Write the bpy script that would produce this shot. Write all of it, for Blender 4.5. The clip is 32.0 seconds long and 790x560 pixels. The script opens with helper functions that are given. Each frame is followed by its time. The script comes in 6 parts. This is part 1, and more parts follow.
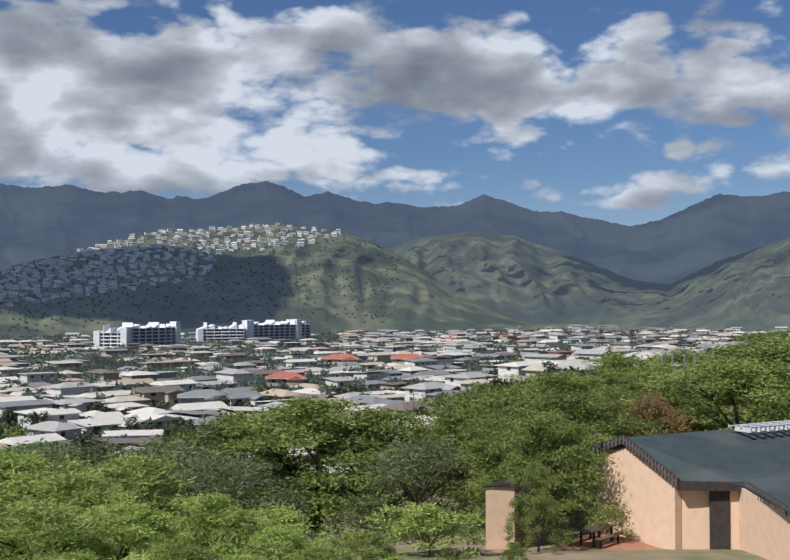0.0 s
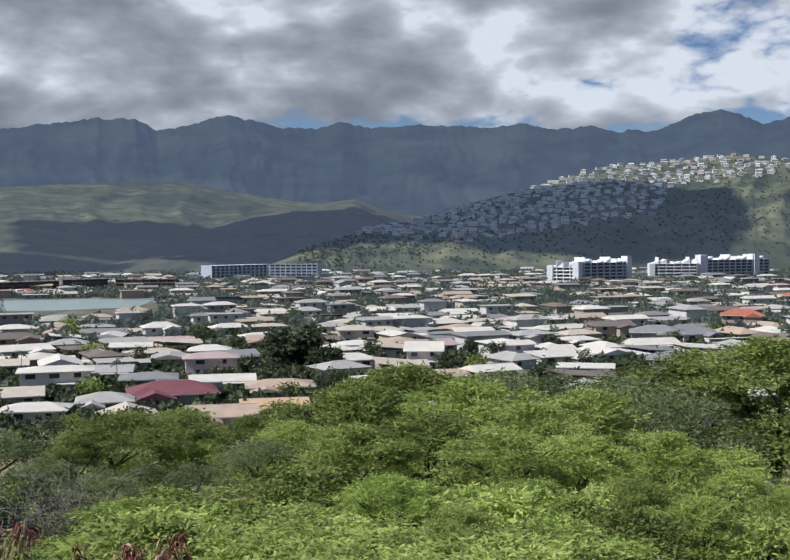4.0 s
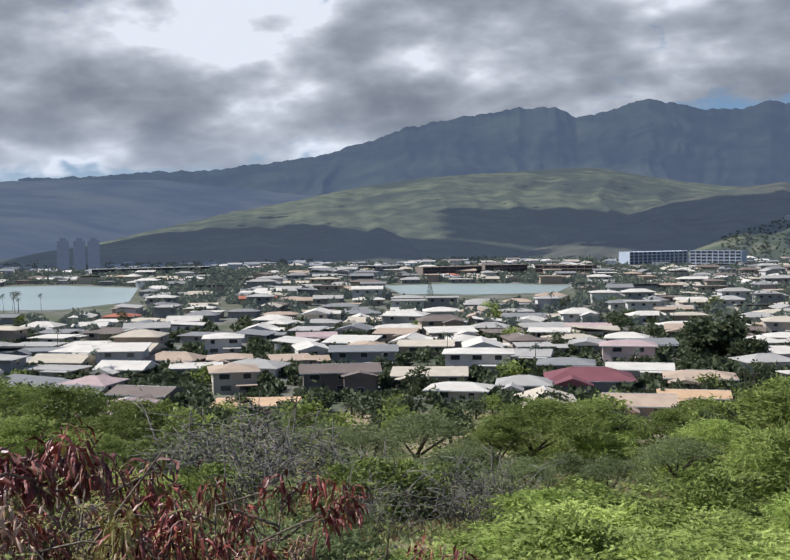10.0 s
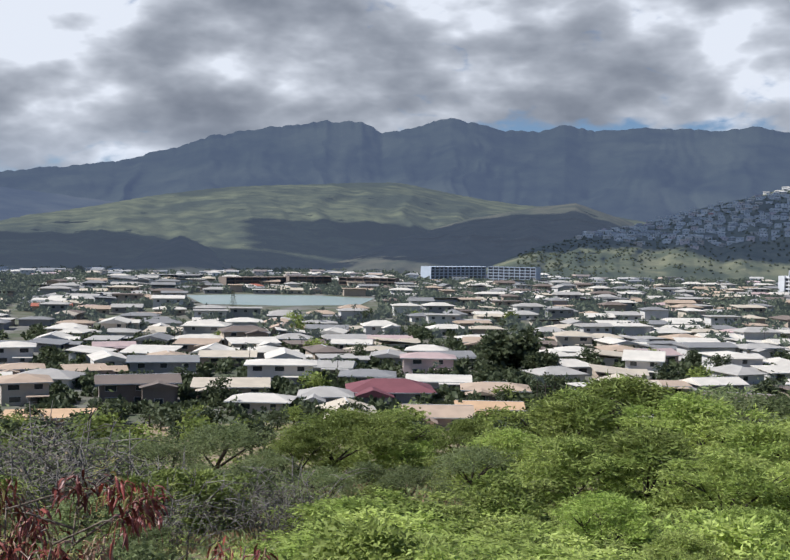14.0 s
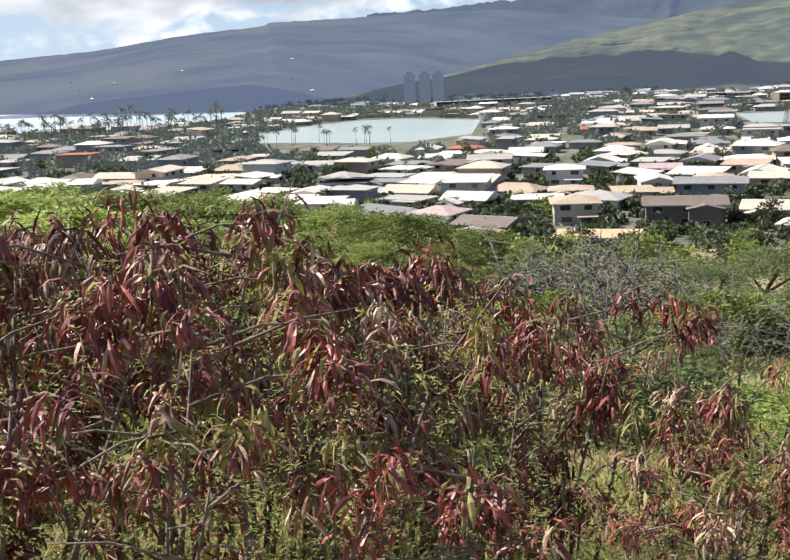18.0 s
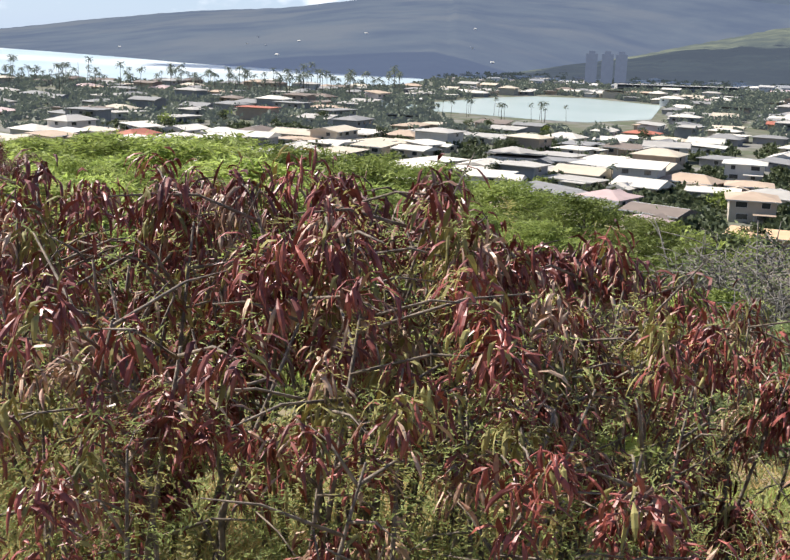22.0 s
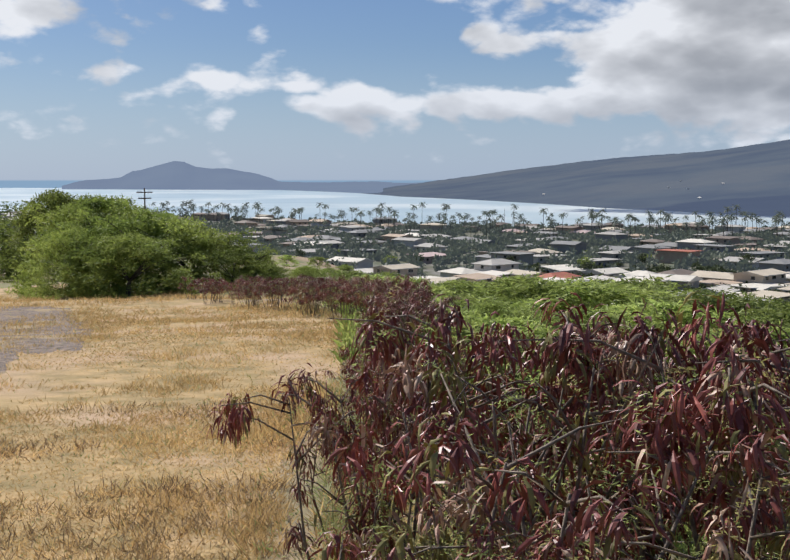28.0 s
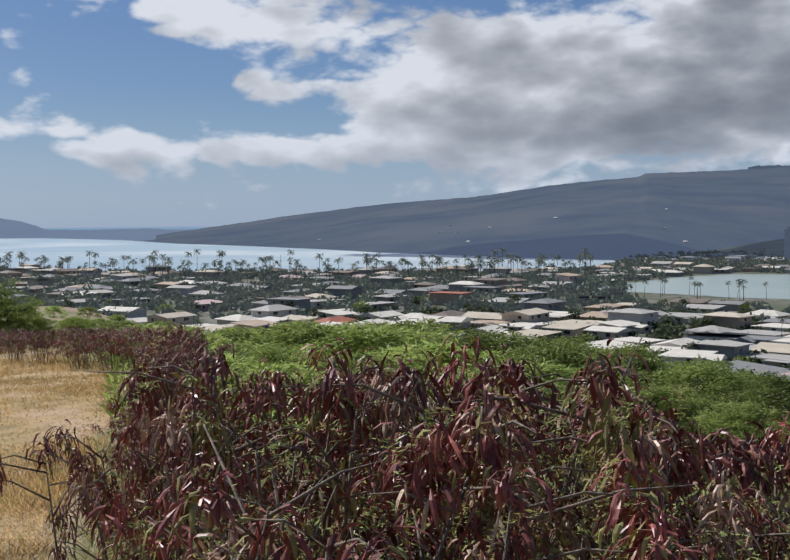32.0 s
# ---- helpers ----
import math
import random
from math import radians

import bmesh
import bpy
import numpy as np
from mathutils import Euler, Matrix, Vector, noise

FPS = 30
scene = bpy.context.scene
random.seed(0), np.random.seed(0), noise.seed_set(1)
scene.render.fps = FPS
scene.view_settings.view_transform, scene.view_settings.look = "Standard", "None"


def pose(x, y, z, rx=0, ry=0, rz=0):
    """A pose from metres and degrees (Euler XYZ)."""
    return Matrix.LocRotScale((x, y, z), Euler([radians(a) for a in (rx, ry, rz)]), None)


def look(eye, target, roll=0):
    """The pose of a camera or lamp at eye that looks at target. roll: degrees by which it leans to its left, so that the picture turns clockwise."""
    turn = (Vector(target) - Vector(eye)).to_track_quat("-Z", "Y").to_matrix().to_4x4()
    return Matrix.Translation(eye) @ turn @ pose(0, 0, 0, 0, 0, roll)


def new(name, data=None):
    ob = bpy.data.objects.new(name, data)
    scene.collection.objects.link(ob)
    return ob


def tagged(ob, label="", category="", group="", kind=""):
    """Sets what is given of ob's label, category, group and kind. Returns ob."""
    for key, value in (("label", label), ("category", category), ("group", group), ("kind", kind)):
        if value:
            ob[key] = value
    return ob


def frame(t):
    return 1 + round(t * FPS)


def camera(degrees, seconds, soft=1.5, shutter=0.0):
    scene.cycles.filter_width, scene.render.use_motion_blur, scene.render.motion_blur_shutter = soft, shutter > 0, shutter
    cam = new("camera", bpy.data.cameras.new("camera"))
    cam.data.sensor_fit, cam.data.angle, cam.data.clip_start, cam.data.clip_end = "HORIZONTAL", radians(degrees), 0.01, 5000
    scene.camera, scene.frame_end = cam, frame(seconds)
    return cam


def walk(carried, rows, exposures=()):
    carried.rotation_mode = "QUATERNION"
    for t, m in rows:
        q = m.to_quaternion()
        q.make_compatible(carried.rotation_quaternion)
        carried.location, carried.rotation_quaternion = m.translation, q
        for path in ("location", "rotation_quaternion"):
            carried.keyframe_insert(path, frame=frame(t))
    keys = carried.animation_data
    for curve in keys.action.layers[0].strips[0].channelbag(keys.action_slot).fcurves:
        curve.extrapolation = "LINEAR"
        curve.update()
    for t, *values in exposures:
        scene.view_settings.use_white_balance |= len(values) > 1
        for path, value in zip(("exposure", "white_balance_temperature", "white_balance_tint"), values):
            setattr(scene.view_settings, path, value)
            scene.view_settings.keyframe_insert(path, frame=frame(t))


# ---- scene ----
# Camera: seconds, x, y, z, heading (anticlockwise from +y), tilt, lean.
PATH = [
    (0, 0.29, -0.15, 38.03, -27.75, 1.28, -0.02), (0.5, 0.27, -0.14, 38.04, -25.14, 0.64, 0.05), (1, 0.25, -0.12, 38.03, -22.50, 0.29, 0.14),
    (1.5, 0.24, -0.09, 38.01, -20.02, 0.22, -0.39), (2, 0.23, -0.07, 38.01, -16.68, -0.10, -0.76), (2.5, 0.24, -0.05, 38.00, -12.43, -0.91, -0.62),
    (3, 0.19, -0.03, 38.01, -8.68, -1.84, -0.64), (3.5, 0.16, -0.02, 38.02, -6.26, -2.10, -0.61), (5.5, 0.02, -0.06, 38.30, 2.92, -2.07, 1.04),
    (6, -0.05, -0.05, 38.30, 5.55, -0.96, 1.53), (6.5, -0.12, -0.04, 38.28, 7.97, -0.54, 1.52), (7, -0.10, -0.03, 38.27, 10.28, -1.25, 0.99),
    (7.5, -0.07, 0.00, 38.30, 11.84, -1.98, 0.75), (8, -0.05, 0.03, 38.33, 12.27, -2.01, 0.77), (8.5, -0.05, 0.05, 38.32, 12.60, -1.94, 0.77),
    (9, -0.05, 0.07, 38.31, 13.11, -2.09, 0.55), (9.5, -0.01, 0.09, 38.32, 15.14, -2.31, -0.42), (10, 0.02, 0.11, 38.33, 17.81, -2.66, -0.62),
    (10.5, 0.03, 0.12, 38.33, 19.21, -3.31, -0.05), (11, 0.05, 0.12, 38.32, 19.13, -4.86, -0.48), (11.5, 0.03, 0.12, 38.31, 16.25, -5.13, -0.42),
    (12, 0.00, 0.09, 38.30, 12.51, -4.03, 0.73), (12.5, -0.01, 0.08, 38.29, 8.29, -3.06, 0.92), (13, -0.03, 0.06, 38.28, 7.47, -2.39, 1.13),
    (13.5, -0.02, 0.06, 38.27, 7.20, -1.61, 1.17), (15.5, 0.15, 0.03, 38.30, 10.12, -5.12, -0.62), (16, 0.14, 0.01, 38.30, 12.23, -5.92, -0.90),
    (16.5, 0.09, 0.01, 38.29, 17.25, -7.99, -1.86), (17, 0.06, 0.01, 38.28, 22.56, -11.19, -2.33), (17.5, 0.03, 0.03, 38.28, 29.60, -11.66, -2.46),
    (18, 0.01, -0.01, 38.28, 36.08, -11.12, -2.40), (18.5, 0.02, -0.05, 38.28, 41.20, -10.74, -1.87), (19, 0.01, -0.04, 38.27, 43.62, -11.26, -2.21),
    (19.5, -0.02, 0.04, 38.27, 38.34, -11.23, -1.14), (20, -0.05, 0.07, 38.27, 33.59, -11.06, 1.01), (20.5, -0.07, 0.08, 38.27, 34.16, -12.27, 1.89),
    (21, -0.08, 0.06, 38.27, 37.86, -12.91, 2.00), (21.5, -0.10, 0.05, 38.28, 41.67, -12.58, 2.14), (22, -0.11, 0.05, 38.28, 44.67, -12.54, 1.79),
    (22.5, -0.10, 0.08, 38.27, 46.78, -12.92, 1.40), (23, -0.09, 0.12, 38.27, 48.63, -13.21, 1.06), (23.5, -0.07, 0.10, 38.28, 49.89, -13.03, 1.14),
    (24, -0.08, 0.07, 38.28, 52.78, -12.70, 1.54), (24.5, -0.06, 0.05, 38.29, 55.88, -12.50, 1.37), (26.5, -0.03, 0.11, 38.30, 61.08, -9.34, -0.00),
    (27, -0.04, 0.11, 38.29, 63.34, -6.92, -0.11), (27.5, -0.05, 0.10, 38.30, 65.04, -5.55, 0.13), (28, -0.05, 0.09, 38.30, 66.89, -5.31, -0.00),
    (28.5, -0.05, 0.09, 38.30, 68.21, -5.30, -0.18), (29, -0.06, 0.09, 38.30, 69.17, -5.36, -0.49), (29.5, -0.05, 0.08, 38.30, 69.50, -5.30, -0.44),
    (30, -0.06, 0.09, 38.30, 68.79, -4.59, -0.52), (30.5, -0.04, 0.09, 38.31, 66.71, -3.89, -0.69), (31, -0.02, 0.11, 38.31, 62.27, -3.69, -0.51),
    (31.5, 0.03, 0.11, 38.32, 58.09, -3.29, -0.20), (32, 0.01, 0.13, 38.31, 55.06, -2.93, -0.46),
]
# Exposure and white balance: seconds, stops, kelvin, tint.
EXPOSURE = [(t, stops, k, 10) for t, stops, k in ((0, 0.03, 5950), (3.5, 0.08, 5950), (6.0, 0.24, 6000), (13.5, 0.27, 6000), (16.0, 0.4, 6200), (17.2, 0.78, 6500), (19.0, 0.88, 6500), (24.5, 0.95, 6500), (26.5, 1.0, 6500), (27.2, 0.5, 6400), (28.0, 0.2, 6300), (30.0, 0.08, 6200), (32.0, 0.0, 6100))]
cam = camera(40.24, 32.0)
walk(cam, [(t, pose(x, y, z, 90 + tilt, 0, head) @ pose(0, 0, 0, 0, 0, lean)) for t, x, y, z, head, tilt, lean in PATH], EXPOSURE)

# ---- light ----
SUN_HEAD, SUN_UP = 106.0, 46.0      # heading (anticlockwise from +y) and elevation of the sun, degrees


def aim(head, up=0.0):
    a, b = radians(head), radians(up)
    return Vector((-math.sin(a) * math.cos(b), math.cos(a) * math.cos(b), math.sin(b)))


sun = new("sun", bpy.data.lights.new("sun", "SUN"))
sun.data.energy, sun.data.angle, sun.data.color = 4.8, radians(0.5), (1.0, 0.95, 0.87)
sun.matrix_world = look((0, 0, 0), -aim(SUN_HEAD, SUN_UP))

world = bpy.data.worlds.new("sky")
scene.world = world
world.use_nodes = True
wt = world.node_tree
wt.nodes.clear()


def wn(kind, **inputs):
    n = wt.nodes.new(kind)
    for k, v in inputs.items():
        key = int(k[1:]) if k[0] == "i" and k[1:].isdigit() else k
        if isinstance(v, bpy.types.NodeSocket):
            wt.links.new(v, n.inputs[key])
        else:
            n.inputs[key].default_value = v
    return n


def wmath(op, a, b=0.0, c=0.0, clamp=False):
    n = wn("ShaderNodeMath", i0=a, i1=b, i2=c)
    n.operation, n.use_clamp = op, clamp
    return n.outputs[0]


def wramp(v, a, b):
    n = wn("ShaderNodeMapRange", i0=v, i1=a, i2=b, i3=0.0, i4=1.0)
    n.interpolation_type = "SMOOTHSTEP"
    return n.outputs[0]


def wmix(f, a, b):
    n = wt.nodes.new("ShaderNodeMix")
    n.data_type = "RGBA"
    for i, v in ((0, f), (6, a), (7, b)):
        if isinstance(v, bpy.types.NodeSocket):
            wt.links.new(v, n.inputs[i])
        else:
            n.inputs[i].default_value = v
    return n.outputs[2]


sky = wt.nodes.new("ShaderNodeTexSky")
sky.sky_type, sky.sun_disc = "NISHITA", False
sky.sun_elevation, sky.sun_rotation = radians(SUN_UP), radians(-SUN_HEAD)
sky.air_density, sky.dust_density, sky.ozone_density = 1.0, 0.6, 2.0
ray = wt.nodes.new("ShaderNodeTexCoord").outputs["Generated"]
axes = wn("ShaderNodeSeparateXYZ", i0=ray)
ax, ay, az = axes.outputs
plan = wn("ShaderNodeCombineXYZ", i0=ax, i1=ay, i2=wmath("MULTIPLY", az, 2.1))


def cloud_noise(scale, offset, detail, rough):
    v = wn("ShaderNodeVectorMath", i0=plan.outputs[0], i1=offset)
    n = wn("ShaderNodeTexNoise", Vector=v.outputs[0], Scale=scale, Detail=detail, Roughness=rough)
    return n.outputs[0]


# heading and elevation of the ray, degrees
w_head = wmath("MULTIPLY", wmath("ARCTAN2", wmath("MULTIPLY", ax, -1.0), ay), 57.2958)
w_up = wmath("MULTIPLY", wmath("ARCSINE", az), 57.2958)
# cloud banks and clear gaps: heading, elevation, half-width, half-height, weight
BANKS = [(-15, 11.5, 11, 4.0, 0.24), (-14, 6.9, 10, 0.7, 0.2), (-41, 11.5, 9, 2.3, 0.28), (-28, 13.0, 6, 2.4, 0.26), (-29.3, 6.4, 2.2, 0.9, 0.2), (-35.5, 6.2, 1.8, 0.9, 0.2), (-41, 5.6, 2.6, 0.8, 0.18), (-43, 8.0, 1.4, 0.6, 0.17),
         (10, 12.0, 20, 5.0, 0.34), (16, 6.5, 14, 3.0, 0.26), (-6, 7.0, 3.5, 0.9, 0.10), (3, 7.3, 2.0, 0.8, 0.10), (32, 8.5, 14, 6.0, 0.36),
         (64, 3.8, 9, 1.1, 0.22), (52, 9.0, 7, 2.6, 0.26), (62, 10.8, 7, 1.5, 0.24), (44, 5.5, 8, 3.5, 0.24), (53, 5.0, 5, 1.6, 0.15), (76, 5.2, 2.2, 0.7, 0.2), (82, 5.4, 2.0, 0.6, 0.18), (86, 8.2, 3.0, 1.0, 0.2), (79, 9.8, 3, 0.8, 0.18), (62.3, 7.5, 1.7, 0.9, 0.24), (69.0, 4.6, 2.2, 0.8, 0.26), (60, 4.0, 7, 0.8, 0.24), (56, 6.4, 4, 1.2, 0.2), (47, 7.5, 7, 3.0, 0.26), (87.5, 5.7, 1.6, 0.6, 0.22), (81.3, 9.6, 5, 0.9, 0.22),
         (-6, 12.2, 5, 2.4, 0.22), (-19, 8.6, 6, 2.0, 0.12), (-13, 8.6, 3.5, 1.3, 0.14), (-38, 7.4, 9, 1.1, -0.12), (66, 8.0, 3.0, 1.6, -0.12), (58, 5.4, 3, 0.7, -0.08), (74, 7.0, 12, 3.0, -0.05), (-1, 8.0, 3.0, 0.9, 0.16), (-5.5, 8.2, 2.5, 0.8, 0.12)]


def banks(lift):
    total = None
    for h, e, rh, re, k in BANKS:
        dh = wmath("POWER", wmath("ABSOLUTE", wmath("DIVIDE", wmath("SUBTRACT", w_head, h), rh)), 2.0)
        de = wmath("POWER", wmath("ABSOLUTE", wmath("DIVIDE", wmath("SUBTRACT", wmath("ADD", w_up, lift), e), re)), 2.0)
        lobe = wmath("MULTIPLY", wmath("POWER", 2.718, wmath("MULTIPLY", wmath("ADD", dh, de), -1.0)), k)
        total = lobe if total is None else wmath("ADD", total, lobe)
    return total


def cloud_body(lift, detail):
    z = math.sin(radians(lift)) * 2.1
    puff = cloud_noise(7.0, (3.1, 7.7, z), 1.0, 0.5)
    fine = cloud_noise(15.0, (1.3, 2.2, 0.4 + z), detail, 0.56)
    lump = wmath("ABSOLUTE", wmath("MULTIPLY_ADD", cloud_noise(24.0, (6.3, 0.2, 2.4 + z), 0.0, 0.5), 2.0, -1.0))
    knob = wmath("ABSOLUTE", wmath("MULTIPLY_ADD", cloud_noise(52.0, (1.9, 3.2, 5.4 + z), 1.0, 0.5), 2.0, -1.0))
    heap = wmath("ADD", wmath("MULTIPLY", lump, 0.24), wmath("MULTIPLY", knob, 0.09))
    return wmath("ADD", wmath("ADD", wmath("ADD", wmath("MULTIPLY", puff, 0.65), wmath("MULTIPLY", fine, 0.70)), heap), banks(lift))


LEVEL = 0.86
mass = cloud_body(0.0, 8.0)
above = cloud_body(1.0, 4.0)
dens = wramp(wmath("SUBTRACT", mass, LEVEL), -0.06, 0.12)
cover = wramp(wmath("ABSOLUTE", wmath("SUBTRACT", w_head, 12.0)), 36.0, 10.0)
thick = wn("ShaderNodeMapRange", i0=wmath("SUBTRACT", above, LEVEL), i1=-0.10, i2=0.62, i3=0.0, i4=1.0)
dark = wmath("MULTIPLY", thick.outputs[0], wmath("ADD", 0.86, wmath("MULTIPLY", cover, 0.05)))
streak = cloud_noise(6.5, (5.3, 1.2, 0.7), 2.0, 0.45)
billow = cloud_noise(17.0, (2.3, 4.2, 1.7), 3.0, 0.45)
patch = wmath("ADD", wmath("MULTIPLY", streak, 3.3), wmath("MULTIPLY", billow, 1.5))
dark = wmath("ADD", wmath("MULTIPLY", dark, wmath("ADD", 0.4, wmath("MULTIPLY", patch, 0.3))), wmath("MULTIPLY", wmath("SUBTRACT", patch, 2.3), 0.95))
dark = wmath("MULTIPLY", wmath("MAXIMUM", dark, 0.06), wmath("SUBTRACT", 1.0, wmath("MULTIPLY", wramp(w_head, 38.0, 60.0), 0.5)))
dark = wmath("MULTIPLY", wmath("DIVIDE", dark, wmath("ADD", dark, 0.6)), 1.38, clamp=True)
white = wmix(dark, (0.75, 0.76, 0.785, 1), (0.17, 0.185, 0.215, 1))
blue = wn("ShaderNodeVectorMath", i0=sky.outputs[0], i1=(0.046, 0.053, 0.066))
blue.operation = "MULTIPLY"
haze = wramp(az, 0.13, -0.01)
deep = wn("ShaderNodeVectorMath", i0=blue.outputs[0])
deep.operation = "SCALE"
wt.links.new(wmath("SUBTRACT", 1.0, wmath("MULTIPLY", wramp(w_head, 45.0, 75.0), 0.1)), deep.inputs["Scale"])
clear = wmix(wmath("MULTIPLY", haze, 0.62), deep.outputs[0], (0.38, 0.48, 0.65, 1))
white = wmix(wmath("MULTIPLY", haze, 0.3), white, (0.45, 0.53, 0.66, 1))
body = wmix(dens, clear, white)
sea_line = wramp(az, 0.0005, -0.0015)
body = wmix(sea_line, body, (0.22, 0.33, 0.46, 1))
shine = wn("ShaderNodeBackground", Color=body, Strength=1.0)
wt.links.new(shine.outputs[0], wt.nodes.new("ShaderNodeOutputWorld").inputs[0])

# ---- materials ----
def mat(name, a, b=None, rough=0.8, scale=3.0, detail=5.0, bump=0.0, bump_scale=None, metal=0.0, lo=0.35, hi=0.65, vary=0.0, spec=0.3, sub=0.0, c=None, c_scale=0.2, c_lo=0.5, c_hi=0.62):
    """Two colours mixed by noise in world metres, a third in large patches, brightness varied from object to object."""
    m = bpy.data.materials.new(name)
    m.use_nodes = True
    t = m.node_tree
    p = t.nodes["Principled BSDF"]
    p.inputs["Roughness"].default_value, p.inputs["Metallic"].default_value = rough, metal
    p.inputs["Specular IOR Level"].default_value = spec
    geo = t.nodes.new("ShaderNodeNewGeometry")

    def noise_at(s, d=detail):
        n = t.nodes.new("ShaderNodeTexNoise")
        t.links.new(geo.outputs["Position"], n.inputs["Vector"])
        n.inputs["Scale"].default_value, n.inputs["Detail"].default_value = s, d
        return n.outputs[0]

    def ramp(v, x, y):
        n = t.nodes.new("ShaderNodeMapRange")
        t.links.new(v, n.inputs[0])
        n.inputs[1].default_value, n.inputs[2].default_value = x, y
        return n.outputs[0]

    def mix(f, x, y, kind="MIX"):
        n = t.nodes.new("ShaderNodeMix")
        n.data_type, n.blend_type = "RGBA", kind
        for i, v in ((0, f), (6, x), (7, y)):
            if isinstance(v, bpy.types.NodeSocket):
                t.links.new(v, n.inputs[i])
            else:
                n.inputs[i].default_value = (*v, 1) if isinstance(v, tuple) else v
        return n.outputs[2]

    col = mix(ramp(noise_at(scale), lo, hi), a, b or a)
    if c:
        col = mix(ramp(noise_at(c_scale, 4.0), c_lo, c_hi), col, c)
    if vary:
        info = t.nodes.new("ShaderNodeObjectInfo").outputs["Random"]
        isl = geo.outputs["Random Per Island"]
        both = t.nodes.new("ShaderNodeMath")
        both.operation = "ADD"
        t.links.new(info, both.inputs[0])
        t.links.new(isl, both.inputs[1])
        hsv = t.nodes.new("ShaderNodeHueSaturation")
        v = t.nodes.new("ShaderNodeMapRange")
        t.links.new(both.outputs[0], v.inputs[0])
        v.inputs[2].default_value, v.inputs[3].default_value, v.inputs[4].default_value = 2.0, 1 - vary, 1 + vary
        t.links.new(v.outputs[0], hsv.inputs["Value"])
        t.links.new(col, hsv.inputs["Color"])
        col = hsv.outputs[0]
    t.links.new(col, p.inputs["Base Color"])
    if bump:
        n = t.nodes.new("ShaderNodeBump")
        n.inputs["Strength"].default_value, n.inputs["Distance"].default_value = bump, 0.05 if (bump_scale or scale) > 1 else 1.0 / max(bump_scale or scale, 0.001) * 0.2
        t.links.new(noise_at(bump_scale or scale), n.inputs["Height"])
        t.links.new(n.outputs[0], p.inputs["Normal"])
    return m


def leafy(name, a, b, vary=0.3, through_light=0.45, rough=0.6):
    """Leaves: a diffuse face with light passing through, each leaf its own shade."""
    m = mat(name, a, b, rough=rough, scale=0.35, vary=vary, spec=0.25)
    t = m.node_tree
    p = t.nodes["Principled BSDF"]
    tr = t.nodes.new("ShaderNodeBsdfTranslucent")
    for l in list(t.links):
        if l.to_socket == p.inputs["Base Color"]:
            t.links.new(l.from_socket, tr.inputs["Color"])
    mx = t.nodes.new("ShaderNodeMixShader")
    mx.inputs[0].default_value = through_light
    t.links.new(p.outputs[0], mx.inputs[1])
    t.links.new(tr.outputs[0], mx.inputs[2])
    t.links.new(mx.outputs[0], t.nodes["Material Output"].inputs[0])
    return m


M_GROUND = mat("hillside_soil", (0.30, 0.235, 0.145), (0.16, 0.17, 0.075), 0.95, 0.8, 8.0, bump=0.6, c=(0.34, 0.25, 0.165), c_scale=0.12)
M_FIELD = mat("dry_grass_ground", (0.46, 0.32, 0.155), (0.25, 0.19, 0.085), 0.95, 2.2, 9.0, bump=0.9, bump_scale=9.0, c=(0.46, 0.325, 0.205), c_scale=0.5, c_lo=0.49, c_hi=0.66)
M_TOWN = mat("town_ground", (0.15, 0.14, 0.11), (0.075, 0.095, 0.045), 0.95, 0.09, c=(0.19, 0.18, 0.16), c_scale=0.05)
M_GRAVEL = mat("grey_gravel", (0.29, 0.225, 0.18), (0.12, 0.095, 0.08), 0.95, 6.0, bump=0.8, bump_scale=25.0, c=(0.36, 0.27, 0.15), c_scale=0.7)
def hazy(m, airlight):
    """Distance haze put into the material as glow: scattered daylight in front of far things."""
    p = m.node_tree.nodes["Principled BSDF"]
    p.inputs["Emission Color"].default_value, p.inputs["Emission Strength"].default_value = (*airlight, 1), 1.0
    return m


# Far land: dark base colours, with the haze added as emitted airlight.
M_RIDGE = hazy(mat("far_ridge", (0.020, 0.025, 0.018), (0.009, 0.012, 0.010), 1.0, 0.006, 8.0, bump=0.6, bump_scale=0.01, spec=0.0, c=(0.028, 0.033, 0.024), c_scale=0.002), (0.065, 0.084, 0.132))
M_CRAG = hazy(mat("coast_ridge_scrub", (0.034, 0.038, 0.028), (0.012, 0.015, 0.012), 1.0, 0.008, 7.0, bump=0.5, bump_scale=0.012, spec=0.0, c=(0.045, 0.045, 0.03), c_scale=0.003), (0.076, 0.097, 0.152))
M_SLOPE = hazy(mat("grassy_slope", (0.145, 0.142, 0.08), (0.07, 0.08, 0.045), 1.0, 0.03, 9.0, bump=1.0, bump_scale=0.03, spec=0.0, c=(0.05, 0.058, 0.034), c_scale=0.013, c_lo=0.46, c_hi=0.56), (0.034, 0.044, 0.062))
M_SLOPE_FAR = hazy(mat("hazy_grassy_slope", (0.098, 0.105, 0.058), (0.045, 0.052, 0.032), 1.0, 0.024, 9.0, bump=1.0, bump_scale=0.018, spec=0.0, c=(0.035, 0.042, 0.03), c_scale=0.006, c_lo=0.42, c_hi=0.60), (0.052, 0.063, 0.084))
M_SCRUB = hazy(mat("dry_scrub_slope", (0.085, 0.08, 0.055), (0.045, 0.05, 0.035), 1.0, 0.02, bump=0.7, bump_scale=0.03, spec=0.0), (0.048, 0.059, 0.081))
